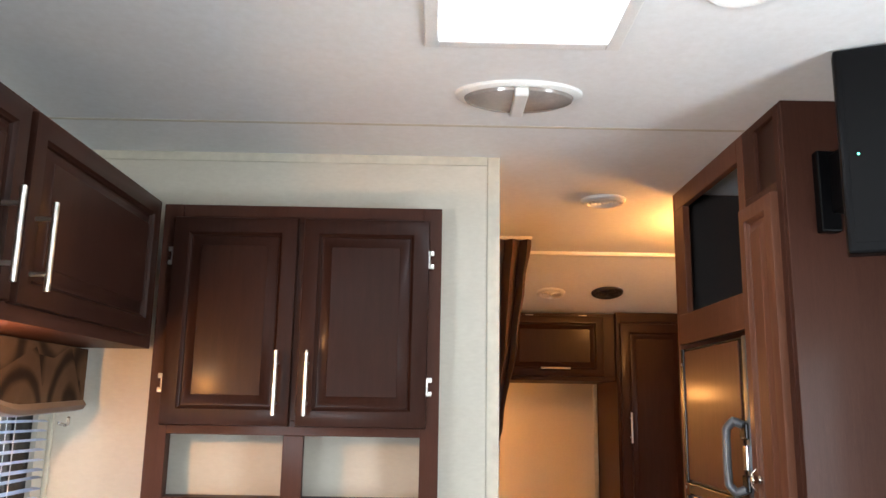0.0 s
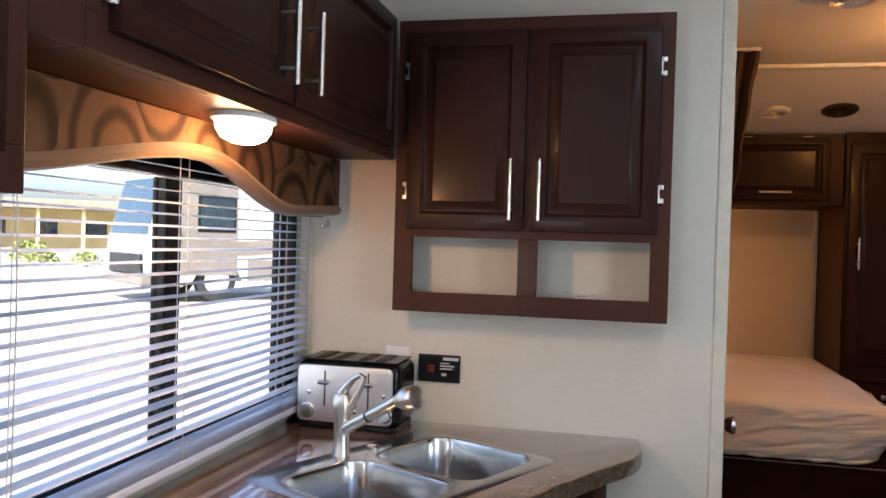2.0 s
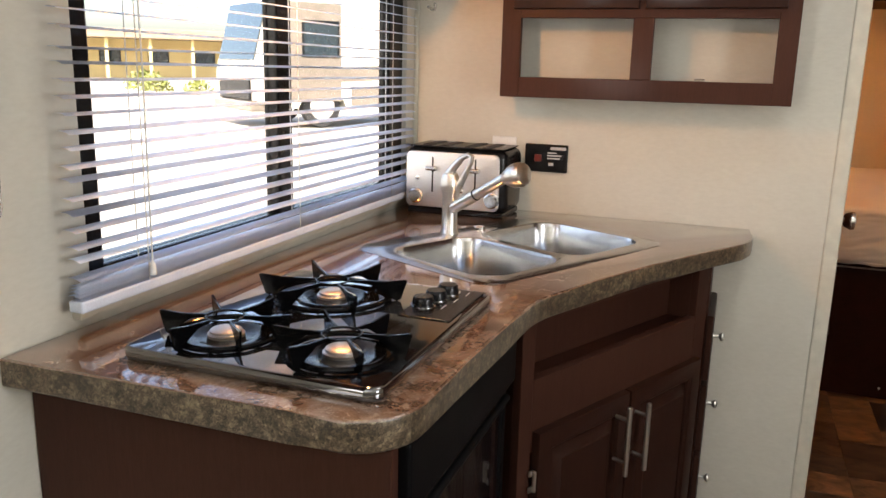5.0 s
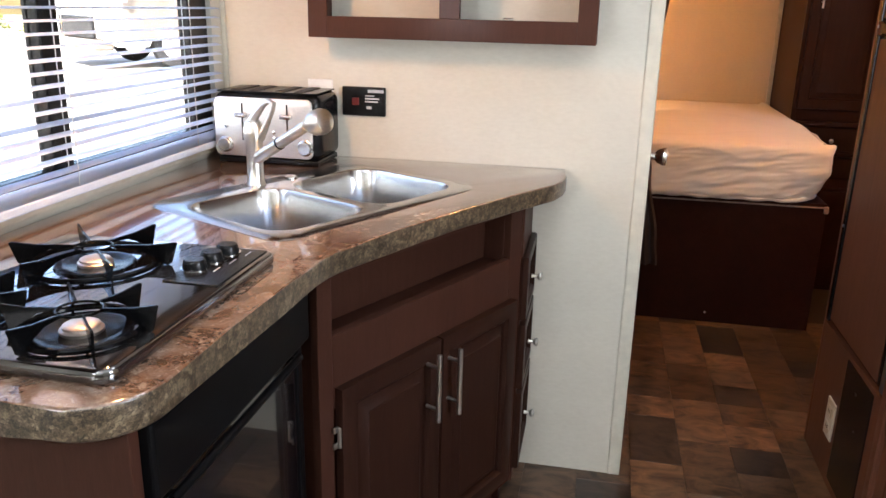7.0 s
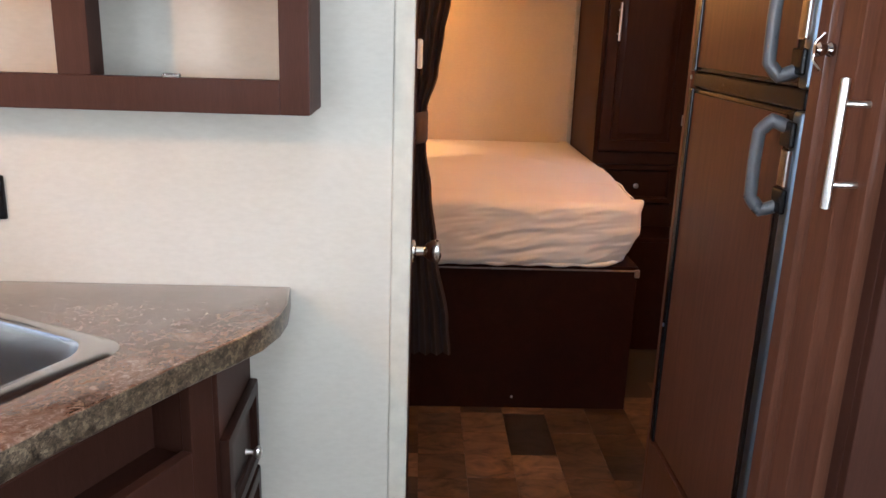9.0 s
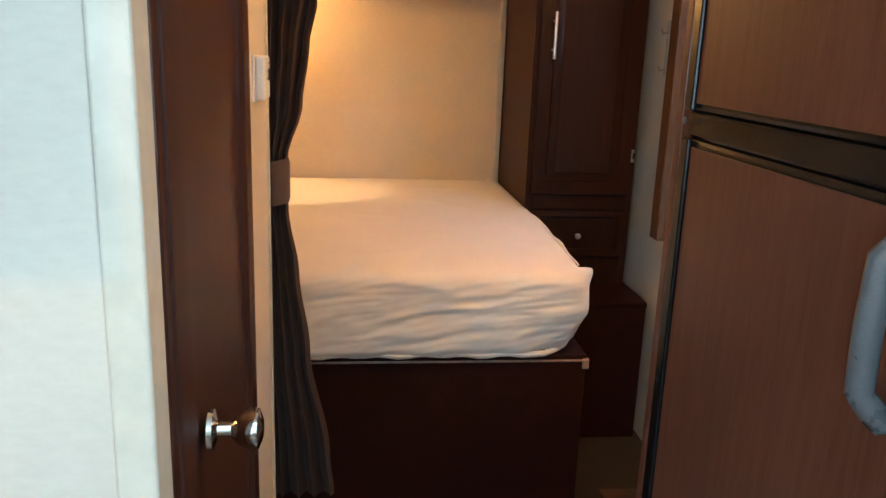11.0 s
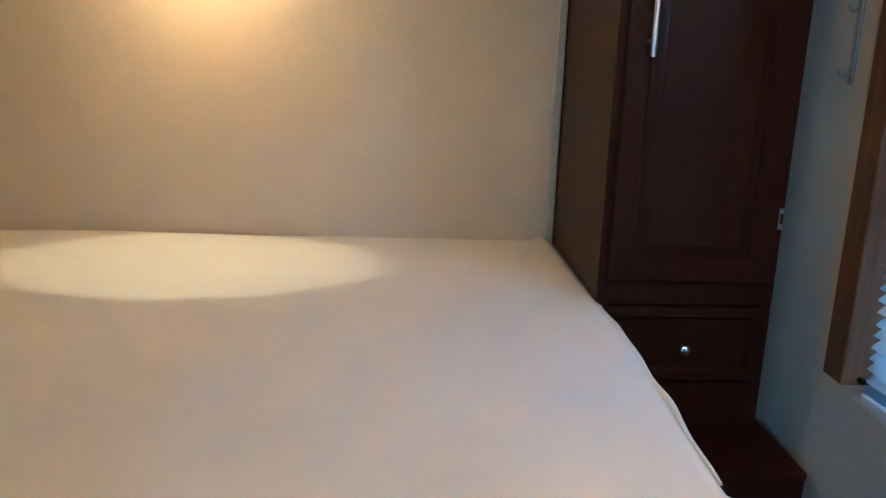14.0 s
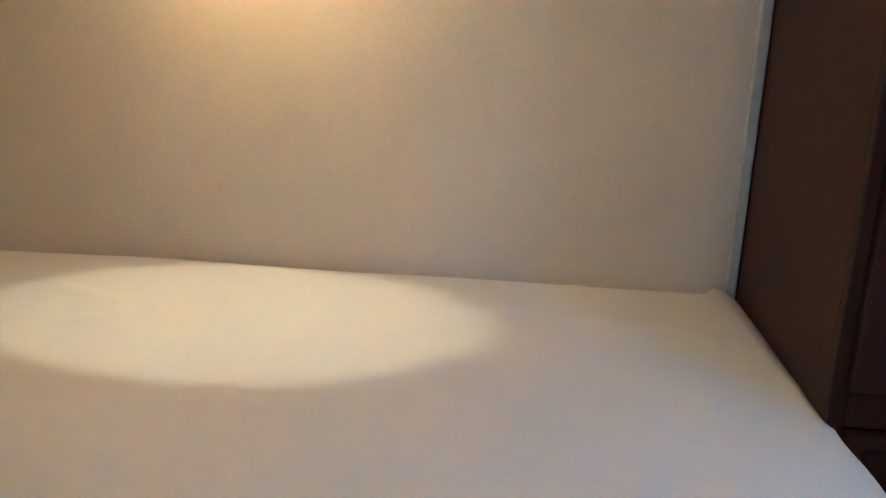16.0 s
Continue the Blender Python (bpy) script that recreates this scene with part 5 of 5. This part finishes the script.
def wardrobe():
    th = thing("wardrobe", at(1.070, 4.457, 0), "tall dark cherry wardrobe with a raised-panel door above a drawer", "wardrobe")
    w, dep, h = 0.395, YN - 4.457 - 0.002, 2.012
    t = 0.019
    hb = ZC - 0.285 * (YN - 0.002 - 3.70) / 1.30 - 0.004
    bm = bmesh.new()
    zf = ZC - 0.285 * (4.457 + t - 3.70) / 1.30 - 0.004
    v = [bm.verts.new(p) for p in ((0, t, 0.515), (w, t, 0.515), (w, dep, 0.515), (0, dep, 0.515), (0, t, zf), (w, t, zf), (w, dep, hb), (0, dep, hb))]
    for f in ((0, 1, 2, 3), (4, 5, 6, 7), (0, 1, 5, 4), (1, 2, 6, 5), (2, 3, 7, 6), (3, 0, 4, 7)):
        bm.faces.new([v[i] for i in f])
    part("body", bm, CHERRY_FRAME, th)
    part("face_frame", box(((0, 0, 0.515), (0.024, t, h)), ((w - 0.024, 0, 0.515), (w, t, h)), ((0.024, 0, h - 0.05), (w - 0.024, t, h)), ((0.024, 0, 0.800), (w - 0.024, t, 0.860)), ((0.024, 0, 0.515), (w - 0.024, t, 0.625)), bevel=0.0015), CHERRY, th)
    d = part("door", moved(panel_door(w - 0.036, h - 0.92, 0.062), at(0.018, 0, 0.858)), CHERRY, th, "", True)
    part("handle", moved(bar_handle(), at(0.060, -0.019, 1.408)), NICKEL, d, "brushed nickel bar handle", True)
    for z in (1.0, 1.85):
        part("hinge", moved(hinge_plate(), at(w - 0.017, -0.004, z)), NICKEL, d, "", True)
    dr = part("drawer_front", moved(panel_door(w - 0.05, 0.170, 0.026, 0.019, False), at(0.025, 0, 0.628)), CHERRY, th, "", True)
    part("knob", moved(knob_shape(), at(0.196, -0.018, 0.708, 90, 0, 0)), NICKEL, dr, "small nickel knob", True)
    st = thing("bedside_step", at(1.090, 4.238, 0), "dark espresso box step under the wardrobe", "step")
    part("box", box(((0.0, 0.0, 0.0), (0.388, YN - 4.238 - 0.002, 0.496)), bevel=0.002), ESPRESSO, st)
    part("lid", box(((-0.0, -0.004, 0.4965), (0.390, YN - 4.238 - 0.002, 0.5145)), bevel=0.003), ESPRESSO, st)


wardrobe()


def bed_overhead():
    th = thing("overhead_cabinet", at(XL + 0.003, 4.480, 1.645), "dark cherry overhead cabinet with lift-up doors above the bed", "cabinet")
    w, dep, h, t = 1.068 - XL - 0.004, YN - 4.480 - 0.002, 0.360, 0.019

    def under(y):
        return ZC - 0.285 * (y - 3.70) / 1.30 - 1.645 - 0.004

    bm = bmesh.new()
    v = [bm.verts.new(p) for p in ((0, t, 0), (w, t, 0), (w, dep, 0), (0, dep, 0), (0, t, under(4.48 + t)), (w, t, under(4.48 + t)), (w, dep, under(YN)), (0, dep, under(YN)))]
    for f in ((0, 1, 2, 3), (4, 5, 6, 7), (0, 1, 5, 4), (1, 2, 6, 5), (2, 3, 7, 6), (3, 0, 4, 7)):
        bm.faces.new([v[i] for i in f])
    part("body", bm, CHERRY_FRAME, th)
    xs = [0.0, 0.06, 0.68, 0.72, 1.335, 1.375, w - 0.072, w]
    rails = [((0, 0, 0), (w, t, 0.030)), ((0, 0, h - 0.022), (w, t, h))] + [((xs[k], 0, 0.030), (xs[k + 1], t, h - 0.022)) for k in (0, 2, 4, 6)]
    part("face_frame", box(*rails, bevel=0.0015), CHERRY, th)
    for a, b in ((xs[1], xs[2]), (xs[3], xs[4]), (xs[5], xs[6])):
        d = add_door(th, at(a - 0.008, 0, 0.022), b - a + 0.016, h - 0.036, ((b - a) / 2 + 0.008, 0.042), None, sideways=True)
        for s in (0.12, b - a - 0.10):
            part("hinge", moved(hinge_plate(), at(a + s, -0.004, h - 0.014) @ pose(0, 0, 0, 0, 90, 0)), NICKEL, d, "", True)


bed_overhead()


def puck():
    th = thing("reading_lamp", at(0.13, 4.76, 1.645), "small lit puck lamp under the overhead cabinet", "lamp")
    part("housing", lathe(((0.060, 0.0), (0.060, -0.012), (0.055, -0.016), (0.050, -0.016), (0.047, -0.012), (0.047, -0.002)), 28), WHITE_PLASTIC, th, "", True)
    part("lens", lathe(((0.046, -0.004), (0.030, -0.007), (0.0, -0.008)), 24), PUCK_LENS, th, "glowing lens", True)


puck()


def curtain():
    """A tied-back divider curtain: pleats gathered to a band, flaring to the hem."""
    th = thing("divider_curtain", at(0.283, 3.372, 0.33), "dark brown divider curtain tied back to the corridor wall", "curtain")
    levels = ((0.0, 0.150, 0.022), (0.10, 0.138, 0.024), (0.36, 0.092, 0.022), (0.54, 0.070, 0.019), (0.68, 0.050, 0.015), (0.74, 0.046, 0.014), (0.79, 0.050, 0.015), (0.90, 0.082, 0.020), (1.02, 0.098, 0.023), (1.11, 0.116, 0.025), (1.44, 0.172, 0.024), (1.66, 0.200, 0.020), (1.84, 0.226, 0.018))

    def width(z):
        for (a, wa, da), (b, wb, db) in zip(levels, levels[1:]):
            if a <= z <= b:
                k = (z - a) / (b - a)
                k = k * k * (3 - 2 * k)
                return wa + (wb - wa) * k, da + (db - da) * k
        return levels[-1][1:]

    for name, za, zb, ripple in (("cloth", 0.0, 1.842, 1.0),):
        bm = bmesh.new()
        n, m, rows = 96, 64, []
        for j in range(m + 1):
            z = za + (zb - za) * j / m
            wd, dp = width(z)
            row = []
            for i in range(n + 1):
                u = i / n
                ph = 2 * math.pi * 4 * u + 0.5 * math.sin(3 * z) + 2.2 * noise.noise((u * 3, z * 0.8, 1.0))
                sway = 0.006 * noise.noise((u * 2, z * 2.0, 3.0))
                row.append(bm.verts.new((-0.020 + u * wd + 0.15 * dp * math.sin(2 * ph), dp * math.sin(ph) * (0.8 + 0.4 * noise.noise((u * 5, 0.3, 7))) + sway, z)))
            rows.append(row)
        for a, b in zip(rows, rows[1:]):
            for i in range(n):
                bm.faces.new((a[i], a[i + 1], b[i + 1], b[i]))
        bmesh.ops.solidify(bm, geom=bm.faces[:], thickness=0.002)
        part(name, bm, CURTAIN, th, "", True)
    bm = bmesh.new()
    rings = []
    for z in (0.690, 0.700, 0.735, 0.775, 0.785):
        g = 0.0 if 0.695 < z < 0.78 else -0.003
        rings.append([bm.verts.new((0.007 + (0.029 + g) * math.cos(a), (0.022 + g) * math.sin(a), z + 0.006 * math.cos(a))) for a in [2 * math.pi * k / 28 for k in range(28)]])
    for lo, hi in zip(rings, rings[1:]):
        for k in range(28):
            bm.faces.new((lo[k], lo[(k + 1) % 28], hi[(k + 1) % 28], hi[k]))
    part("tie_band", bm, BAND, th, "brown tie-back band", True)
    part("track", box(((-0.024, -0.006, 1.843), (0.21, 0.006, 1.8555)), bevel=0.002), WHITE_PLASTIC, th, "white ceiling track")
    part("hook", join(tube([(-0.024, -0.03, 1.43), (0.02, -0.04, 1.435), (0.05, -0.045, 1.445), (0.06, -0.042, 1.452)], 0.006, 8), box(((-0.03, -0.05, 1.41), (-0.018, -0.02, 1.46)), bevel=0.002)), CLEAR, th, "clear plastic hook")


curtain()


def thermostat():
    th = thing("thermostat", facing(0.275, 3.166, 1.292, "east"), "white wall thermostat with a small display in the corridor", "thermostat")
    part("case", box(((-0.040, -0.022, -0.038), (0.040, -0.004, 0.038)), bevel=0.005, seg=3), WHITE_PLASTIC, th, "", True)
    part("back_plate", box(((-0.043, -0.0042, -0.041), (0.043, 0.0, 0.040)), bevel=0.002), WHITE_PLASTIC, th)
    part("display", box(((0.011, -0.0232, -0.006), (0.029, -0.0218, 0.016)), bevel=0.0005), BLACK, th, "dark display")
    for a, b, c in ((0.003, 0.024, 0.024), (-0.014, 0.003, -0.003), (-0.014, 0.003, 0.010)):
        part("print", box(((a, -0.0226, c), (b, -0.0218, c + 0.0025))), GREY_PLASTIC, th)


thermostat()

# bedroom window and its blind
w2 = tagged(new("window_2"), "bedroom window behind a half-closed white blind", "", "", "structure")
y0, y1, z0, z1 = W2
part("window_frame", box(((XR + 0.012, y0, z0), (XR + 0.045, y0 + 0.035, z1)), ((XR + 0.012, y1 - 0.035, z0), (XR + 0.045, y1, z1)), ((XR + 0.012, y0 + 0.035, z0), (XR + 0.045, y1 - 0.035, z0 + 0.03)), ((XR + 0.012, y0 + 0.035, z1 - 0.03), (XR + 0.045, y1 - 0.035, z1)), ((XR + 0.012, y0 + 0.035, 1.155), (XR + 0.045, y1 - 0.035, 1.185)), bevel=0.003), BLACK, w2, "black aluminium frame")
for a, b in ((z0 + 0.03, 1.155), (1.185, z1 - 0.03)):
    pane = part("pane", box(((XR + 0.027, y0 + 0.035, a), (XR + 0.031, y1 - 0.035, b))), GLASS, w2)
    pane.visible_shadow = False
blind("window_blind", XR - 0.022, 3.625, 4.085, 0.748, 1.80, 0.0212, 0.0245, 38, "half-closed white mini blind over the bedroom window", (3.72, 3.99), None, THIN_SLAT, 0, 0.5)
for a, b in ((3.520, 3.612), (4.092, 4.158)):
    th = thing("valance_leg", at(1.475, (a + b) / 2, 0.772), "brown wooden valance leg beside the bedroom window", "valance", "valance legs beside the bedroom window")
    half = (b - a) / 2
    part("board", box(((-0.045, -half, 0.0), (0.0245, half, 1.10)), bevel=0.004), TRIM_BROWN, th)
    part("foot_peg", rod((-0.012, -half - 0.012 if a > 4 else half, 0.012), (-0.012, -half if a > 4 else half + 0.012, 0.012), 0.006, 10), BLACK, th)
tagm = thing("warning_tag", at(1.4855, 3.850, 0.727), "small yellow paper tag on the window moulding", "tag")
part("paper", box(((-0.0022, -0.020, -0.012), (-0.0012, 0.020, 0.004)), bevel=0.0003), YELLOW, tagm)
hk = thing("wall_hook", at(XR, 4.335, 1.38), "slim grey hook rail on the bedroom wall", "hook")
part("rail", box(((-0.006, -0.008, -0.09), (0, 0.008, 0.09)), bevel=0.002), HOOK_GREY, hk)
for z in (-0.07, 0.05):
    part("peg", tube([(-0.006, 0, z), (-0.022, 0, z - 0.006), (-0.028, 0, z + 0.010)], 0.003, 8), HOOK_GREY, hk)

# ---- ceiling fixtures ----


def roof_vent():
    th = thing("roof_vent", at(0.268, 1.448, ZC), "square roof vent with a white frame, bright with daylight", "roof vent")
    o, i = 0.188, 0.160
    part("frame", box(((-o, -o, -0.008), (-i, o, 0.0)), ((i, -o, -0.008), (o, o, 0.0)), ((-i, -o, -0.008), (i, -i, 0.0)), ((-i, i, -0.008), (i, o, 0.0)), bevel=0.004, seg=3), WHITE_PLASTIC, th, "white plastic frame")
    part("throat", box(((-0.170, -0.175, 0.0), (-0.160, 0.175, 0.06)), ((0.160, -0.175, 0.0), (0.170, 0.175, 0.06)), ((-0.16, -0.175, 0.0), (0.16, -0.165, 0.06)), ((-0.16, 0.165, 0.0), (0.16, 0.175, 0.06))), WHITE_PLASTIC, th)
    part("lid", box(((-0.19, -0.19, 0.062), (0.19, 0.19, 0.070)), bevel=0.003), WHITE_PLASTIC, th)


roof_vent()


def twin_dome(x, y, lens, label):
    th = thing("ceiling_light", at(x, y, ZC), label, "ceiling light")
    sq = Matrix.Diagonal((1.0, 0.56, 1, 1))
    part("base", lathe(((0.142, 0.0), (0.140, -0.006), (0.130, -0.011), (0.0, -0.011)), 36, sq), WHITE_PLASTIC, th, "", True)
    for s in (-1, 1):
        bm = lathe(((0.122, -0.0112), (0.118, -0.018), (0.098, -0.025), (0.056, -0.029), (0.0, -0.030)), 36, sq)
        bmesh.ops.bisect_plane(bm, geom=bm.verts[:] + bm.edges[:] + bm.faces[:], plane_co=(s * 0.016, 0, 0), plane_no=(-s, 0, 0), clear_outer=True)
        part("lens", bm, lens, th, "", True)
    part("bridge", box(((-0.0155, -0.067, -0.0315), (0.0155, 0.067, -0.010)), bevel=0.005, seg=3), WHITE_PLASTIC, th)


twin_dome(0.286, 1.876, SMOKED, "unlit white twin ceiling light with smoked lenses")
twin_dome(1.20, 2.98, PUCK_LENS, "lit white twin ceiling light at the bed's foot")


def round_vent(name, x, y, r, mat, label, category, tilt=0.0):
    z = ZC if y < 3.7 else ZC - 0.285 * (y - 3.7) / 1.3
    th = thing(name, Matrix.Translation((x, y, z)) @ pose(0, 0, 0, -tilt, 0, 0), label, category)
    part("ring", lathe(((r, 0.0), (r * 0.98, -0.008), (r * 0.86, -0.014), (r * 0.76, -0.012), (r * 0.74, -0.004)), 30), mat, th, "", True)
    for k in range(4):
        rr = r * (0.16 + 0.17 * k)
        part("louvre", lathe(((rr, -0.003), (rr + r * 0.06, -0.012), (rr + r * 0.09, -0.011), (rr + r * 0.04, -0.002)), 26), mat, th, "", True)
    part("cap", lathe(((r * 0.10, -0.002), (r * 0.09, -0.014), (0, -0.015)), 16), mat, th, "", True)
    return th


det = round_vent("smoke_detector", 0.660, 2.775, 0.074, WHITE_PLASTIC, "round white smoke detector on the ceiling", "smoke detector")
part("test_button", lathe(((0.010, 0), (0.009, -0.010), (0, -0.012)), 14, at(0.055, -0.02, -0.006)), IVORY, det, "", True)
round_vent("ceiling_vent", 0.605, 1.385, 0.072, WHITE_PLASTIC, "round white ceiling vent beside the roof vent", "ceiling vent")
TILT = math.degrees(math.atan2(0.285, 1.30))
round_vent("ceiling_vent", 0.685, 4.20, 0.072, WHITE_PLASTIC, "round white ceiling vent above the bed", "ceiling vent", TILT)
round_vent("ceiling_vent", 0.968, 4.18, 0.080, VENT_DARK, "round dark brown ceiling vent above the bed", "ceiling vent", TILT)

# ---- outside the kitchen window ----
GZ = -0.12
structure("ground", moved(box(((-1500, -1500, -0.3), (1500, 1500, 0.0))), at(0, 0, GZ)), ASPHALT, "sunlit pale lot paving")


def motorhome():
    m = Matrix.Translation((-9.75, 14.9, GZ)) @ pose(0, 0, 0, 0, 0, 54) @ Matrix.Diagonal((1, -1, 1, 1))
    th = thing("motorhome", m, "cream and brown class A motorhome parked across the lot", "vehicle")
    # local x runs back from the nose, y spans the width away from the viewer
    L, W, H = 9.2, 2.5, 2.95
    side = [(0.35, 0.45), (0.05, 0.62), (0.0, 1.1), (0.06, 1.45), (0.40, 2.75), (0.60, H), (L, H), (L, 0.55), (7.6, 0.55), (7.35, 0.95), (6.7, 0.95), (6.45, 0.55), (2.2, 0.45), (1.95, 0.92), (1.25, 0.92), (1.0, 0.45)]
    bm = moved(prism(side, 0, W), Matrix(((1, 0, 0, 0), (0, 0, -1, 0), (0, 1, 0, 0), (0, 0, 0, 1))))
    part("body", bm, GELCOAT, th)
    part("windshield", moved(box(((-0.02, -W + 0.12, 0), (0.0, -0.12, 1.28)), bevel=0.05), at(0.045, 0, 1.47, 0, 14.6, 0)), COACH_GLASS, th)
    part("front_cap", box(((0.62, 0.003, 0.60), (2.05, 0.010, 2.72))), GELCOAT_BROWN, th, "taupe painted cab side")
    part("marker_light", box(((5.62, 0.012, 2.05), (5.86, 0.020, 2.20)), bevel=0.005), RED, th, "small red emblem")
    part("grille", box(((-0.03, -W + 0.25, 0.62), (0.02, -0.25, 1.05)), bevel=0.02), BLACK, th)
    part("bumper", box(((-0.10, -W + 0.05, 0.38), (0.30, -0.05, 0.60)), bevel=0.04), GELCOAT_BROWN, th)
    for y in (-0.30, -W + 0.30):
        part("headlight", lathe(((0.15, 0), (0.14, 0.03), (0, 0.05)), 20, at(-0.02, y, 1.18, 0, -90, 0)), CLEAR, th)
    for x, z0, x1, z1 in ((1.1, 1.55, 2.0, 2.35), (3.3, 1.60, 5.3, 2.25), (6.2, 1.65, 7.2, 2.15)):
        wd = part("window", box(((x, -0.012, z0), (x1, 0.02, z1)), bevel=0.01), BLACK, th)
        part("pane", box(((x + 0.05, 0.0205, z0 + 0.05), (x1 - 0.05, 0.030, z1 - 0.05)), bevel=0.005), COACH_GLASS, wd)
    sweep = bmesh.new()
    low = [(0.5, 1.0), (2.4, 1.05), (4.6, 1.20), (6.5, 1.50), (9.19, 1.90)]
    high = [(0.5, 1.32), (2.4, 1.38), (4.6, 1.52), (6.5, 1.98), (9.19, 2.45)]
    vs = [[sweep.verts.new((x, y, z)) for y in (0.003, 0.012) for x, z in ((a), (b))] for a, b in zip(low, high)]
    for p, q in zip(vs, vs[1:]):
        sweep.faces.new((p[2], q[2], q[3], p[3]))
        sweep.faces.new((p[0], q[0], q[2], p[2]))
        sweep.faces.new((p[1], q[1], q[3], p[3]))
    part("stripe", sweep, GELCOAT_BROWN, th, "dark brown sweeping stripe")
    part("lower_band", box(((2.3, 0.002, 0.46), (6.4, 0.010, 0.95))), GELCOAT_BROWN, th)
    for x in (1.6, 7.02):
        for y in (-0.06, -W + 0.30):
            wh = part("wheel", lathe(((0.30, 0.0), (0.46, 0.02), (0.485, 0.10), (0.46, 0.22), (0.30, 0.24)), 30, at(x, y, 0.485, 90, 0, 0)), RUBBER, th, "black tyre", True)
            part("rim", lathe(((0.30, -0.006), (0.27, 0.03), (0.12, 0.05), (0.08, 0.0), (0, -0.004)), 26, at(x, y, 0.485, 90, 0, 0)), CHROME, wh, "bright metal rim", True)
    part("roof_unit", box(((3.0, -1.7, H), (4.1, -0.8, H + 0.28)), bevel=0.06), WHITE_PLASTIC, th, "white rooftop air conditioner")
    part("mirror", join(box(((0.20, 0.14, 1.75), (0.32, 0.36, 2.20)), bevel=0.03), rod((0.4, -0.02, 2.25), (0.28, 0.22, 2.15), 0.025, 8)), BLACK, th)


motorhome()


def lot_building():
    th = thing("low_building", Matrix.Translation((-44, 50, GZ)) @ pose(0, 0, 0, 0, 0, 40), "low tan building with a shaded porch beyond the lot", "building")
    part("wall", box(((-11, 3, 0), (11, 10, 3.0))), STUCCO, th)
    part("roof", box(((-12, -0.6, 3.0), (12, 10.8, 3.25)), ((-11, 0.4, 3.25), (11, 10, 3.75)), bevel=0.05), ROOFING, th)
    for k in range(8):
        part("post", box(((-11 + 3.1 * k, -0.2, 0), (-10.75 + 3.1 * k, 0.05, 3.0)), bevel=0.02), STUCCO, th)
    for k in range(6):
        wd = part("window", box(((-9.5 + 3.6 * k, 2.95, 1.0), (-7.9 + 3.6 * k, 3.02, 2.2)), bevel=0.02), BLACK, th)
        part("pane", box(((-9.4 + 3.6 * k, 2.93, 1.1), (-8.0 + 3.6 * k, 2.949, 2.1))), COACH_GLASS, wd)


lot_building()


def shrub(x, y, size, seed):
    rnd = random.Random(seed)
    th = thing("shrub", at(x, y, GZ), "clipped yellow-green shrub at the edge of the lot", "shrub", "shrubs at the edge of the lot")
    part("stem", join(*[rod((0, 0, 0), (rnd.uniform(-0.3, 0.3) * size, rnd.uniform(-0.3, 0.3) * size, size * 0.7), 0.03, 6, 0.012) for _ in range(5)]), ROOFING, th)
    bm = bmesh.new()
    for _ in range(420):
        a, e, r = rnd.uniform(0, 6.283), rnd.uniform(-0.2, 1.5), size * rnd.uniform(0.45, 0.95) ** 0.6 * rnd.uniform(0.75, 1.1)
        c = Vector((r * math.cos(a) * math.cos(e), r * math.sin(a) * math.cos(e), 0.15 * size + 0.95 * r * max(0.0, math.sin(e))))
        u = Vector((rnd.uniform(-1, 1), rnd.uniform(-1, 1), rnd.uniform(-1, 1))).normalized() * 0.11 * size
        w = u.orthogonal().normalized() * 0.05 * size
        bm.faces.new([bm.verts.new(c + d) for d in (-u, w, u, -w)])
    part("crown", bm, LEAF, th, "dense small leaves")


for n, (x, y, s) in enumerate(((-24.5, 29.5, 0.8), (-26.5, 31.0, 0.9), (-31.0, 30.5, 1.1), (-21.5, 28.5, 0.7))):
    shrub(x, y, s, 40 + n)

# ---- floor pieces ----


def floor_tiles():
    tw, tl, gap = 0.155, 0.292, 0.0006
    me_cache = {}
    fl = bpy.data.objects["floor"]

    def tile_mesh(w, l):
        key = (round(w, 3), round(l, 3))
        if key not in me_cache:
            me_cache[key] = mesh_from("tile", box(((0, 0, -0.0038), (w, l, 0.0)), bevel=0.0006, seg=1), VINYL)
        return me_cache[key]

    rnd = random.Random(8)
    i = 0
    x = 0.624 - 10 * tw
    while x < XR - 0.01:
        y = 3.650 - (0.05 if i % 2 == 0 else 0.19) - tl * 15
        while y < 3.70:
            lo_y, hi_y = y, y + tl
            if hi_y > -0.4 and x > -0.36:
                halves = 2 if rnd.random() < 0.4 else 1
                for k in range(halves):
                    s = new("tile", tile_mesh(tw - gap, tl / halves - gap))
                    s.parent = fl
                    s.location = (x, lo_y + k * tl / halves, 0.0)
            y += tl
        x += tw
        i += 1


floor_tiles()
